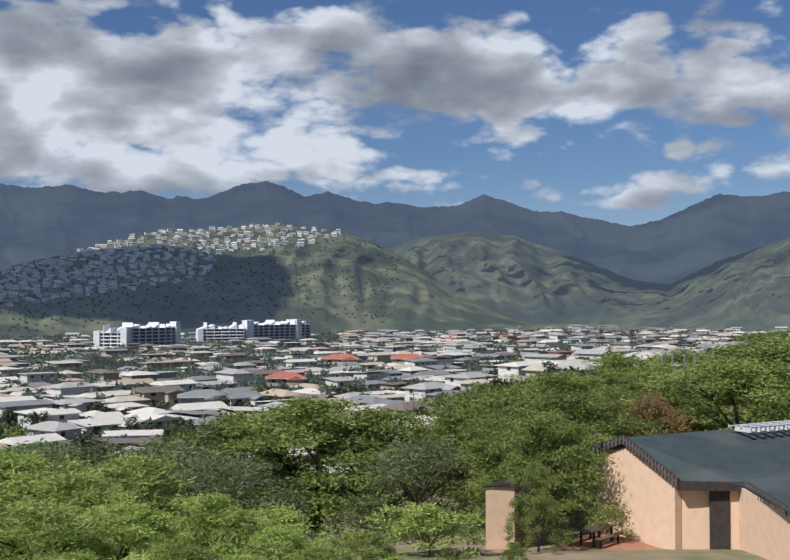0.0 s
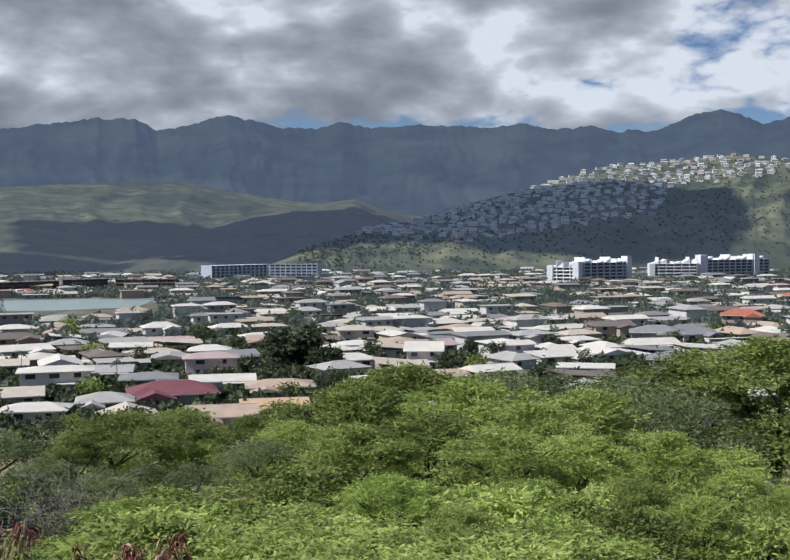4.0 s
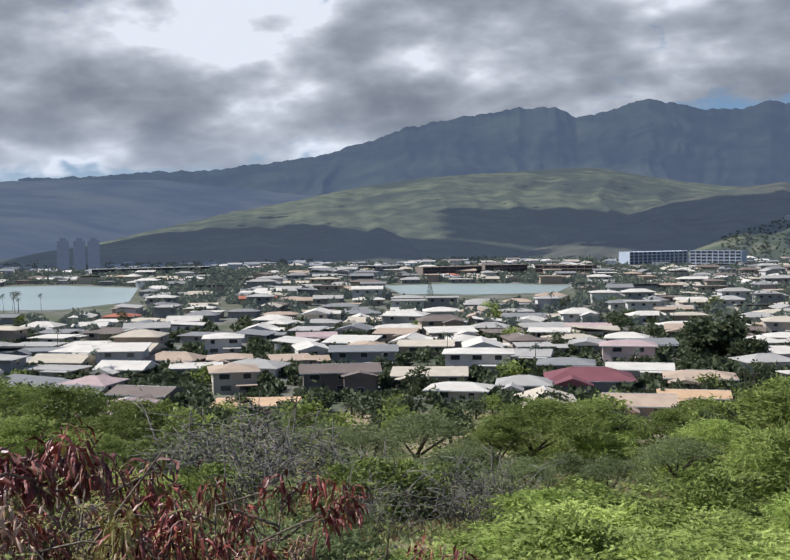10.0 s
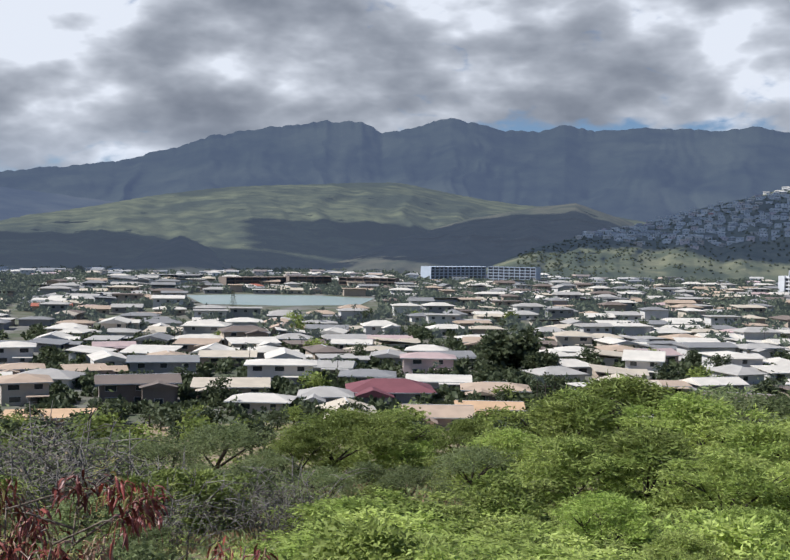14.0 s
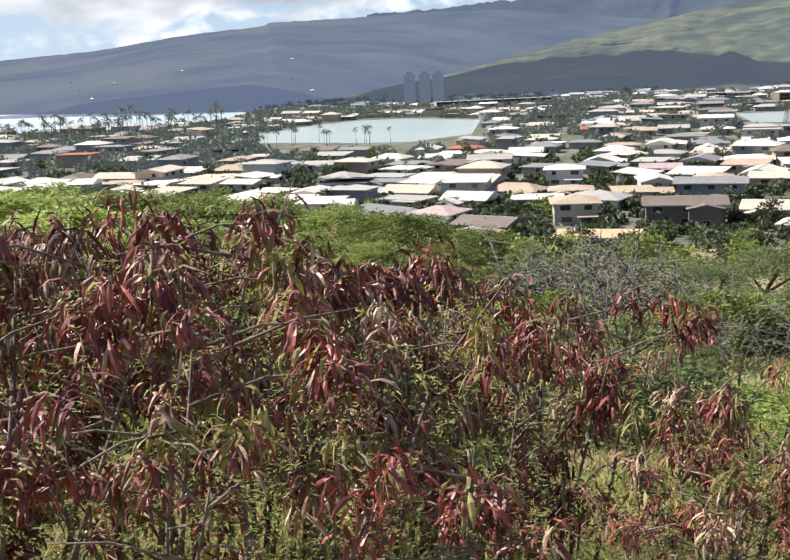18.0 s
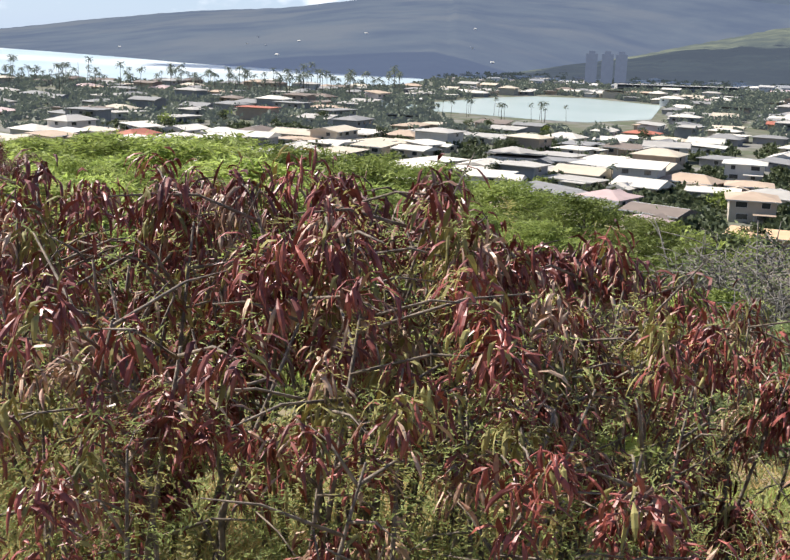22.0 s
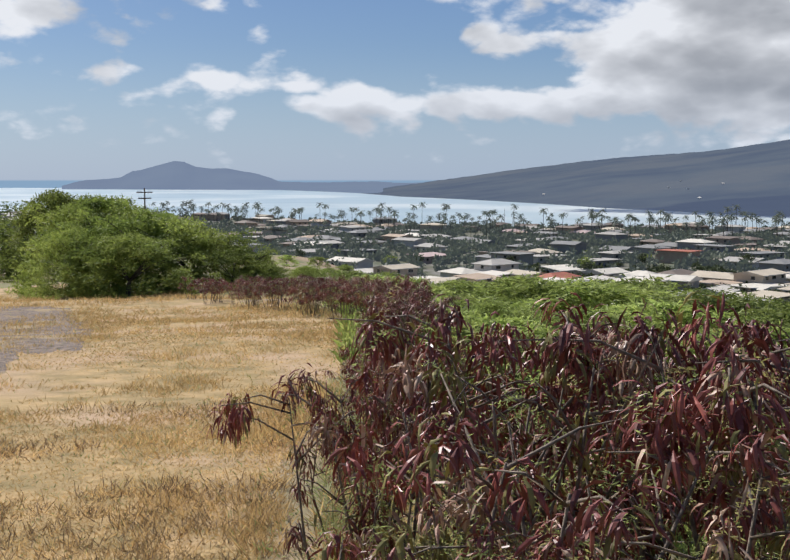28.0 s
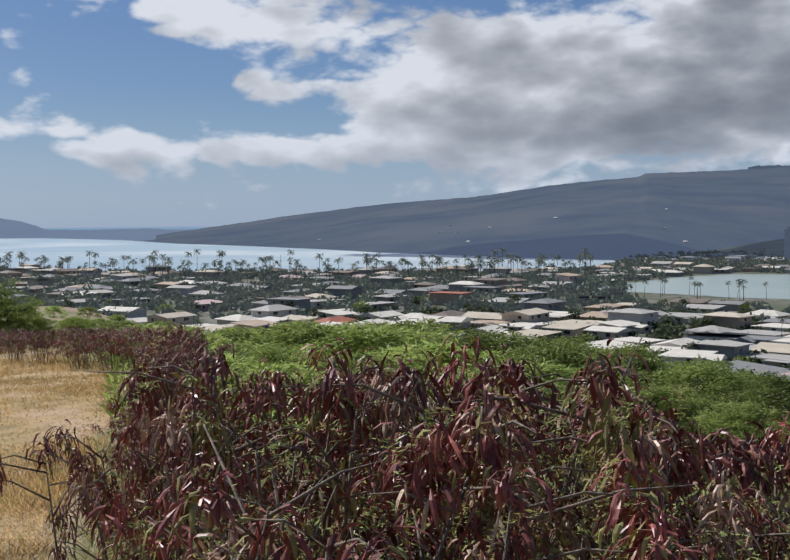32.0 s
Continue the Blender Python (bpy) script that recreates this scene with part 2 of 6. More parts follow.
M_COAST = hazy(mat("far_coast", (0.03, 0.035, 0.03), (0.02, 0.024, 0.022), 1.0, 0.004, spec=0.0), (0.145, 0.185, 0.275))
# Pale base colours carry the sun's glare on the water besides the reef shallows.
M_SEA = mat("sea_water", (0.34, 0.44, 0.48), (0.46, 0.55, 0.57), 0.28, 0.004, bump=0.25, bump_scale=0.8, spec=0.5, c=(0.66, 0.70, 0.68), c_scale=0.0022)
M_LAKE = mat("marina_water", (0.38, 0.47, 0.44), (0.43, 0.51, 0.48), 0.2, 0.01, bump=0.2, bump_scale=1.2, spec=0.5)
M_BARK = mat("bark", (0.11, 0.09, 0.07), (0.05, 0.042, 0.035), 0.9, 12.0, bump=0.6)
M_STEM = mat("shrub_stem", (0.25, 0.20, 0.155), (0.12, 0.095, 0.075), 0.85, 25.0, bump=0.4)
M_LEAF_TREE = leafy("thorn_tree_leaf", (0.17, 0.215, 0.055), (0.28, 0.33, 0.09), vary=0.55, through_light=0.4)
M_LEAF_BRIGHT = leafy("bright_tree_leaf", (0.265, 0.345, 0.08), (0.41, 0.47, 0.14), vary=0.7, through_light=0.45)
M_LEAF_FIELD = leafy("field_tree_leaf", (0.17, 0.225, 0.05), (0.29, 0.34, 0.08), vary=0.6, through_light=0.45)
M_LEAF_RUST = leafy("rusty_leaf", (0.34, 0.19, 0.08), (0.26, 0.20, 0.08))
M_LEAF_DULL = leafy("grey_green_leaf", (0.17, 0.21, 0.09), (0.25, 0.29, 0.13), vary=0.5)
M_LEAF_TOWN = leafy("garden_tree_leaf", (0.065, 0.085, 0.045), (0.105, 0.125, 0.06), through_light=0.3)
# Distant leaves, paled by haze that the leaf itself emits.
M_LEAF_FAR = hazy(leafy("hazed_garden_leaf", (0.07, 0.09, 0.048), (0.115, 0.13, 0.068), through_light=0.25), (0.034, 0.041, 0.048))
M_LEAF_SHRUB = leafy("shrub_leaf", (0.40, 0.43, 0.16), (0.28, 0.35, 0.11), vary=0.55, through_light=0.6)
M_LEAF_YELLOW = leafy("yellowing_leaf", (0.42, 0.37, 0.14), (0.33, 0.31, 0.10), vary=0.4, through_light=0.5)
M_POD = mat("dry_seed_pod", (0.15, 0.031, 0.027), (0.29, 0.080, 0.058), 0.45, 14.0, vary=0.6, spec=0.5)
# Pale pods, some of them standing in for sunlit highlights on the dark ones.
M_POD_PALE = mat("pale_highlight_pod", (0.50, 0.36, 0.25), (0.27, 0.13, 0.085), 0.5, 14.0, vary=0.5, spec=0.4)
M_POD_OLIVE = leafy("olive_seed_pod", (0.42, 0.37, 0.15), (0.30, 0.27, 0.10), vary=0.5, through_light=0.35)
M_STRAW = leafy("dry_grass_blade", (0.62, 0.43, 0.19), (0.44, 0.30, 0.13), vary=0.55, through_light=0.55)
M_STRAW_GREEN = leafy("green_grass_blade", (0.32, 0.36, 0.13), (0.40, 0.39, 0.17), vary=0.4, through_light=0.3)
ROOFS = [mat("roof_" + n, c, tuple(0.86 * v for v in c), 0.75, 0.35, vary=0.10) for n, c in (
    ("white", (0.66, 0.61, 0.53)), ("pale_grey", (0.42, 0.395, 0.36)), ("beige", (0.55, 0.475, 0.37)), ("grey", (0.25, 0.245, 0.24)),
    ("tan", (0.46, 0.35, 0.26)), ("brown", (0.20, 0.16, 0.135)), ("rose", (0.48, 0.36, 0.34)), ("maroon", (0.20, 0.075, 0.085)), ("brick_red", (0.42, 0.15, 0.10)), ("orange", (0.60, 0.40, 0.24)))]
WALLS = [mat("wall_" + n, c, tuple(0.9 * v for v in c), 0.85, 0.6, vary=0.12) for n, c in (
    ("white", (0.60, 0.575, 0.54)), ("cream", (0.50, 0.44, 0.36)), ("grey", (0.30, 0.295, 0.29)), ("tan", (0.42, 0.34, 0.27)), ("brown", (0.20, 0.16, 0.135)), ("pink", (0.58, 0.45, 0.42)))]
M_GLASS = mat("dark_window_glass", (0.03, 0.035, 0.04), (0.05, 0.055, 0.06), 0.08, 0.8, spec=0.6)
M_FASCIA = mat("painted_fascia", (0.62, 0.61, 0.59), (0.5, 0.5, 0.48), 0.7, 2.0)
M_CONDO = mat("white_concrete", (0.74, 0.74, 0.74), (0.62, 0.62, 0.63), 0.8, 0.2)
# Distance haze over these two concretes is emission in the material.
M_CONDO_B = hazy(mat("hazed_blue_grey_concrete", (0.42, 0.46, 0.52), (0.36, 0.40, 0.46), 0.8, 0.2), (0.02, 0.024, 0.03))
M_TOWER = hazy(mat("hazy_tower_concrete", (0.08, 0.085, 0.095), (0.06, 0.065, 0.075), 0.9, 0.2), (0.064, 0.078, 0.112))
# Dark colour that stands in for the shade inside balconies.
M_SHADE = mat("balcony_shade", (0.085, 0.09, 0.10), (0.12, 0.12, 0.13), 0.7, 0.5)
M_STUCCO = mat("peach_stucco", (0.70, 0.49, 0.34), (0.64, 0.44, 0.30), 0.9, 2.5, bump=0.15, bump_scale=40.0)
M_ROOF_GREEN = mat("dark_green_roofing", (0.045, 0.062, 0.060), (0.065, 0.080, 0.076), 0.7, 1.2, c=(0.085, 0.095, 0.09), c_scale=0.25)
M_TRIM = mat("dark_brown_trim", (0.035, 0.026, 0.024), (0.055, 0.042, 0.038), 0.7, 5.0)
M_POLE = mat("weathered_pole_wood", (0.13, 0.10, 0.08), (0.08, 0.065, 0.055), 0.9, 9.0)
M_ASPHALT = mat("asphalt", (0.20, 0.195, 0.19), (0.15, 0.15, 0.148), 0.9, 0.6)
M_METAL = mat("grey_metal", (0.45, 0.46, 0.47), (0.38, 0.39, 0.40), 0.4, 3.0, metal=0.6)

# ---- mesh tools ----
class Shape:
    """Collects vertices and faces; faces may carry a material slot."""

    def __init__(self):
        self.v, self.f, self.s = [], [], []

    def add(self, verts, faces, slot=0):
        n = len(self.v)
        self.v += [tuple(p) for p in verts]
        self.f += [tuple(n + i for i in f) for f in faces]
        self.s += [slot] * len(faces)
        return self

    def box(self, x0, y0, z0, x1, y1, z1, slot=0):
        return self.add([(x0, y0, z0), (x1, y0, z0), (x1, y1, z0), (x0, y1, z0), (x0, y0, z1), (x1, y0, z1), (x1, y1, z1), (x0, y1, z1)],
                        [(3, 2, 1, 0), (4, 5, 6, 7), (0, 1, 5, 4), (1, 2, 6, 5), (2, 3, 7, 6), (3, 0, 4, 7)], slot)

    def tube(self, pts, radii, n=6, slot=0):
        ring = []
        base = len(self.v)
        pts = [Vector(p) for p in pts]
        for i, p in enumerate(pts):
            way = (pts[min(i + 1, len(pts) - 1)] - pts[max(i - 1, 0)]).normalized()
            side = way.orthogonal().normalized()
            other = way.cross(side)
            for k in range(n):
                a = 2 * math.pi * k / n
                self.v.append(tuple(p + radii[i] * (math.cos(a) * side + math.sin(a) * other)))
            ring.append(base + i * n)
        for a, b in zip(ring, ring[1:]):
            for k in range(n):
                self.f.append((a + k, a + (k + 1) % n, b + (k + 1) % n, b + k))
                self.s.append(slot)
        self.f.append(tuple(ring[0] + k for k in reversed(range(n))))
        self.f.append(tuple(ring[-1] + k for k in range(n)))
        self.s += [slot, slot]
        return self

    def mesh(self, name, mats, smooth=False):
        me = bpy.data.meshes.new(name)
        me.from_pydata(self.v, [], self.f)
        for m in (mats if isinstance(mats, (list, tuple)) else [mats]):
            me.materials.append(m)
        if any(self.s):
            me.polygons.foreach_set("material_index", self.s)
        if smooth:
            me.shade_smooth()
        me.update()
        return me


def part(name, shape, material, parent, label="", smooth=False):
    ob = new(name, shape.mesh(name, material, smooth) if isinstance(shape, Shape) else shape)
    ob.parent = parent
    if label:
        tagged(ob, label)
    return ob


def thing(name, label, category, m=None, group="", kind=""):
    ob = new(name)
    if m:
        ob.matrix_basis = m
    return tagged(ob, label, category, group, kind)


def single(name, shape, material, label, category, m=None, group="", kind="", smooth=False):
    ob = new(name, shape.mesh(name, material, smooth) if isinstance(shape, Shape) else shape)
    if m:
        ob.matrix_basis = m
    return tagged(ob, label, category, group, kind)


def polar(head, d, z=0.0):
    a = radians(head)
    return Vector((-d * math.sin(a), d * math.cos(a), z))


def smooth(x, a, b):
    t = np.clip((np.asarray(x, float) - a) / (b - a), 0, 1)
    return t * t * (3 - 2 * t)


def rough_field(x, y, scale, octaves=4, seed=0):
    """Smooth value noise in -1..1 for arrays of points."""
    out, amp, total = np.zeros(np.shape(x)), 1.0, 0.0
    for o in range(octaves):
        u, w = np.asarray(x) * scale * 2 ** o + 17.3 * (o + seed), np.asarray(y) * scale * 2 ** o - 9.1 * (o + seed)
        i, j = np.floor(u), np.floor(w)
        fu, fw = u - i, w - j
        fu, fw = fu * fu * (3 - 2 * fu), fw * fw * (3 - 2 * fw)

        def lattice(a, b):
            h = np.sin(a * 127.1 + b * 311.7 + seed * 74.7 + o * 19.9) * 43758.5453
            return 2 * (h - np.floor(h)) - 1
        out += amp * ((lattice(i, j) * (1 - fu) + lattice(i + 1, j) * fu) * (1 - fw) + (lattice(i, j + 1) * (1 - fu) + lattice(i + 1, j + 1) * fu) * fw)
        total += amp
        amp *= 0.5
    return out / total


# heights of the ground over the plain, by distance from the lookout
SLOPE = ([0, 3, 6, 12, 25, 55, 120, 190, 225, 6000], [36.35, 36.2, 35.3, 33.6, 30.5, 25.5, 13, 3, 0.8, 0.6])
FIELD = ([0, 5.5, 10, 14.5, 20, 28, 37, 50, 80, 130, 200, 330, 6000], [36.35, 36.3, 35.98, 35.6, 35.27, 34.8, 34.1, 33.2, 31.5, 29.0, 19, 0.8, 0.6])
RIGHT = ([0, 3, 6, 12, 30, 55, 80, 150, 300, 550, 900, 6000], [36.35, 36.2, 35.3, 33.6, 30.0, 26, 25, 23, 17, 9, 3, 0.6])


def ground(x, y):
    x, y = np.asarray(x, float), np.asarray(y, float)
    r, head = np.hypot(x, y), np.degrees(np.arctan2(-x, y))
    back = smooth(np.abs(head), 110, 140)
    edge = np.interp(r, [0, 5.6, 10, 14.5, 20, 28, 37, 60], [76, 73.6, 72.2, 70.5, 68.6, 70.5, 73.0, 74.0])
    left = smooth(head, edge - 22, edge - 1)
    right = smooth(-head, 26, 38)
    z = np.interp(r, *SLOPE) * (1 - left - right) + np.interp(r, *FIELD) * left + np.interp(r, *RIGHT) * right
    z = z * (1 - back) + back * np.maximum(36.35, 0.0 + np.interp(r, [0, 60, 400, 900, 6000], [36.35, 38, 90, 60, 0.6]))
    bumps = np.interp(r, [0, 10, 40, 200, 260], [0.03, 0.08, 0.5, 0.9, 0.0])
    return z + bumps * rough_field(x, y, 0.09, 3, 2)


def on_ground(head, d):
    p = polar(head, d)
    return Vector((p.x, p.y, float(ground(p.x, p.y))))

# ---- land and water ----
def ground_sheet():
    rr = np.concatenate([[0.0], np.geomspace(0.8, 60, 90), np.geomspace(61, 300, 70), np.geomspace(310, 20000, 30)])
    heads = np.concatenate([np.arange(-60, 110, 0.6), np.arange(110, 300, 5)])
    a, r = np.meshgrid(np.radians(heads), rr, indexing="ij")
    x, y = -r * np.sin(a), r * np.cos(a)
    z = ground(x, y)
    z = np.where(r > 5200, -1.0, z)
    n, m = x.shape
    verts = np.stack([x, y, z], -1).reshape(-1, 3).tolist()
    faces, slots = [], []
    for i in range(n):
        k = (i + 1) % n
        for j in range(m - 1):
            faces.append((i * m + j, i * m + j + 1, k * m + j + 1, k * m + j))
            h, d = heads[i], rr[j]
            slots.append(2 if d > 215 and abs(h) < 110 else (1 if d < 60 and (h > 110 or h > np.interp(d, [0, 5.6, 10, 14.5, 20, 28, 37, 60], [78, 73.5, 71, 69.5, 67.6, 70.0, 74.0, 80.0])) else 0))
    s = Shape()
    s.v, s.f, s.s = verts, faces, slots
    return single("ground", s, [M_GROUND, M_FIELD, M_TOWN], "hillside of dry grass and soil falling to a town plain", "ground", kind="structure", smooth=True)


def sheet(name, outline, z, material, label, category):
    s = Shape()
    pts = [polar(h, d, z) for h, d in outline]
    s.add(pts, [tuple(range(len(pts)))])
    return single(name, s, material, label, category, kind="structure")


def mountain(name, profile, near, far, material, label, seed, rows=40, gully=0.0, gully_scale=0.004, step=0.25, belly=1.0, base=0.0, crag=0.0, ribs=0.55):
    """A range: crest elevations by heading, seen from the lookout; near and far are the distances of foot and crest by heading."""
    ph, pe = zip(*sorted(profile))
    heads = np.arange(ph[0], ph[-1] + step / 2, step)
    el = np.interp(heads, ph, pe)
    nd, fd = np.interp(heads, *zip(*sorted(near))), np.interp(heads, *zip(*sorted(far)))
    teeth = crag * (rough_field(heads, heads * 0 + seed, 1.6, 2, seed) + 0.8 * rough_field(heads, heads * 0 + seed, 5.0, 2, seed + 2))
    crest = 38.0 + fd * np.tan(np.radians(el))
    ss = np.concatenate([np.linspace(0, 1, rows), [1.12, 1.5]])
    a, s = np.meshgrid(np.radians(heads), ss, indexing="ij")
    top = (crest - base)[:, None]
    up = np.clip(s, 0, 1) ** belly
    up = np.where(s > 1, 1 - (s - 1) * 0.9, up)
    d = nd[:, None] + (fd - nd)[:, None] * s
    x, y = -d * np.sin(a), d * np.cos(a)
    z = base + top * up + (fd * np.tan(np.radians(teeth)))[:, None] * np.clip(s, 0, 1) ** 14
    if gully:
        # spurs and gullies run down the slope, bent by a broad noise
        bend = 3.0 * rough_field(x, y, 0.0012, 2, seed) + 1.2 * rough_field(x, y, 0.004, 3, seed + 4)
        rib = 1 - 2.2 * np.abs(rough_field(np.degrees(a) + bend, s * 0.9 + 0.4 * bend, gully_scale * 100, 4, seed))
        lump = 0.7 * rough_field(x, y, 0.0045, 5, seed + 1) + 0.4 * rough_field(x, y, 0.016, 4, seed + 6)
        env = np.sin(np.clip(s, 0, 1) * np.pi) ** 0.8
        z = z + gully * top * env * (ribs * rib + 0.6 * lump)
        d2 = d + gully * 900 * env * (lump - ribs * rib)
        x, y = -d2 * np.sin(a), d2 * np.cos(a)
    z = np.where(s <= 0, base - 1.0, z)
    n, m = x.shape
    g = Shape()
    g.v = np.stack([x, y, z], -1).reshape(-1, 3).tolist()
    g.f = [(i * m + j, i * m + j + 1, (i + 1) * m + j + 1, (i + 1) * m + j) for i in range(n - 1) for j in range(m - 1)]
    g.s = [0] * len(g.f)
    single(name, g, material, label, "mountain", kind="structure", smooth=True)
    table = np.stack([x, y, z], -1)

    def surface(head, s):
        i = min(max((head - heads[0]) / step, 0), n - 1.001)
        j = min(max(s, 0), 1) * (rows - 1)
        i0, j0 = int(i), min(int(j), rows - 2)
        fi, fj = i - i0, j - j0
        return Vector((table[i0, j0] * (1 - fi) + table[i0 + 1, j0] * fi) * (1 - fj) + (table[i0, j0 + 1] * (1 - fi) + table[i0 + 1, j0 + 1] * fi) * fj)
    return surface


ground_sheet()
sheet("sea", [(43.4, 1080), (45.5, 880), (50, 860), (56, 870), (63, 880), (70, 950), (76, 1100), (82, 1250), (95, 1300), (120, 1500), (150, 4900), (110, 20000), (85, 20000), (72, 20000), (60, 4900), (52, 2500), (46, 1500)], 0.9, M_SEA, "blue bay with reef shallows, sun glare put into its pale colour", "sea")
sheet("marina_west", [(31.2, 752), (31.7, 600), (34.9, 553), (37.7, 560), (41.6, 590), (45.6, 614), (48.2, 640), (45.0, 668), (42.9, 684), (40.2, 765), (37.6, 813), (35, 811)], 0.9, M_LAKE, "pale turquoise marina water among houses", "water")
sheet("marina_east", [(18.4, 724), (17.5, 629), (13.6, 617), (9.3, 632), (8.5, 708), (11.5, 736), (15.7, 740)], 0.9, M_LAKE, "pale turquoise marina water among houses", "water")

CREST = [(-80, 6.0), (-60, 6.2), (-47.9, 5.62), (-46.3, 5.42), (-44.6, 5.57), (-43.1, 5.0), (-41.6, 4.33), (-40.1, 4.02), (-38.3, 4.39), (-36.6, 4.86), (-35.5, 4.82), (-33.8, 5.34), (-32.5, 5.78),
         (-30.9, 5.18), (-29.5, 5.13), (-27.4, 5.4), (-26, 5.4), (-24.3, 5.98), (-23, 5.75), (-22, 6.09), (-21, 6.45), (-19.4, 6.27), (-18.6, 5.86), (-17.3, 5.45), (-16.3, 5.66), (-15.8, 5.47), (-14.4, 5.93),
         (-13.5, 5.68), (-12.2, 5.82), (-11, 6.07), (-9.3, 5.81), (-7.6, 6.0), (-5, 6.04), (-2.7, 5.88), (-1.4, 6.26), (0, 5.85), (1.8, 5.94), (4.6, 6.57), (6.4, 6.08), (8.2, 5.75), (9.3, 6.33), (11.2, 6.27), (14.1, 5.93),
         (16.8, 5.45), (19.1, 4.65), (22, 3.94), (25.1, 3.5), (27.9, 3.16), (30.1, 3.18), (33.2, 2.89), (37, 2.75)]
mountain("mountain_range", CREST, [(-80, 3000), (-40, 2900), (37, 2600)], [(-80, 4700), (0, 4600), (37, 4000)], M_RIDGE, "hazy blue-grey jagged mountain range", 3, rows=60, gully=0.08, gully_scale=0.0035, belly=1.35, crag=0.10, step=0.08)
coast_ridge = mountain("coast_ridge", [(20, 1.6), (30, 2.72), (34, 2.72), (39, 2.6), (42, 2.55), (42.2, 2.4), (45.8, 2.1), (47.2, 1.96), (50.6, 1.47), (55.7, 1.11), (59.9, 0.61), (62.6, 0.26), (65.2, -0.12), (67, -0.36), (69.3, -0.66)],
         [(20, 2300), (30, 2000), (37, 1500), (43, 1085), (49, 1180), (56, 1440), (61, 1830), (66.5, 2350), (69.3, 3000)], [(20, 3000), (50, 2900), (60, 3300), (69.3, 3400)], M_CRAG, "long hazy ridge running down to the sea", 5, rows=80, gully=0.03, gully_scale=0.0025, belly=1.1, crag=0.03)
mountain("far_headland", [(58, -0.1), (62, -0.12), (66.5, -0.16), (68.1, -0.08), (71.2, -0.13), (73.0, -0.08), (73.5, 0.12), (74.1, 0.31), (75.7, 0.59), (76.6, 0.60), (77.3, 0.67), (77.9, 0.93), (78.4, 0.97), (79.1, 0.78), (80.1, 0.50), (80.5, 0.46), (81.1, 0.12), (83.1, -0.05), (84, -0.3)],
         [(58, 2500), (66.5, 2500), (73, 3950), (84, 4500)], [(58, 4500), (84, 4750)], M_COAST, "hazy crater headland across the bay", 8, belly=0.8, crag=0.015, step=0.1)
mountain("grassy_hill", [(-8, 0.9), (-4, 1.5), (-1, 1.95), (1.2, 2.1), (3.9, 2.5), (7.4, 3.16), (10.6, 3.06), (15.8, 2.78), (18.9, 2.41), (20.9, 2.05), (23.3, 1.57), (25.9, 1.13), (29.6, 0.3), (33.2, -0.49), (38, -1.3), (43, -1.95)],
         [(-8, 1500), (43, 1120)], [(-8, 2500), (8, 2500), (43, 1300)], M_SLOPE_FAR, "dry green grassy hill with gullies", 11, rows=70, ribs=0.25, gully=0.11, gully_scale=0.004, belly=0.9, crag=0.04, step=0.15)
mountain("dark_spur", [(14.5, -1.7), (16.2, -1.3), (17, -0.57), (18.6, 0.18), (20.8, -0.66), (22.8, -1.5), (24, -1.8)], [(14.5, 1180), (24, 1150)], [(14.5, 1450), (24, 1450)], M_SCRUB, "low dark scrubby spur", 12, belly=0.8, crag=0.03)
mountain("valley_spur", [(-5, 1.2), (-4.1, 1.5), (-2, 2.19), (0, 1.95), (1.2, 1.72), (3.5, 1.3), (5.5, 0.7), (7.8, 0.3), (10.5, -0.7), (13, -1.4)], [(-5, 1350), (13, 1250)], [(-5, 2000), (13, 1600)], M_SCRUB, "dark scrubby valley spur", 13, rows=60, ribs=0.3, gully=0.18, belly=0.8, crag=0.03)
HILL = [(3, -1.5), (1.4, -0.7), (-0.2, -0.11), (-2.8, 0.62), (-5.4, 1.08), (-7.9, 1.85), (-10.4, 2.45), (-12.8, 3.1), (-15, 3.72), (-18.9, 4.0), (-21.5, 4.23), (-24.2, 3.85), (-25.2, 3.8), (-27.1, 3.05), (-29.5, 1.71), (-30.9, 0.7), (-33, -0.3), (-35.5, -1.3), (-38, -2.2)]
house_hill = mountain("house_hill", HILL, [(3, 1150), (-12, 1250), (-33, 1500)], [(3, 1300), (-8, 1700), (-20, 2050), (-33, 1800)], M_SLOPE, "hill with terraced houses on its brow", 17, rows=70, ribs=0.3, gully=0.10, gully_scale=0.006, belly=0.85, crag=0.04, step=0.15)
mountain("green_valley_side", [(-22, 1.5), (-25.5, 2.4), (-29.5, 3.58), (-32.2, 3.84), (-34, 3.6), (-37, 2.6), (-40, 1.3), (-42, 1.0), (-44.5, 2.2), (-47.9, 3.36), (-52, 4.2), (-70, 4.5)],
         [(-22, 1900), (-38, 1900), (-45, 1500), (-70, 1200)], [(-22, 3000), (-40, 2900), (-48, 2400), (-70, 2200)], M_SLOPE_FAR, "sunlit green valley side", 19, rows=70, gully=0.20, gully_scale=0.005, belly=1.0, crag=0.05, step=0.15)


# ---- unseen clouds added high above the view to shade the hills ----
M_CLOUD = mat("cloud_vapour", (0.9, 0.9, 0.9), (0.8, 0.8, 0.82), 1.0, 0.002, spec=0.0)


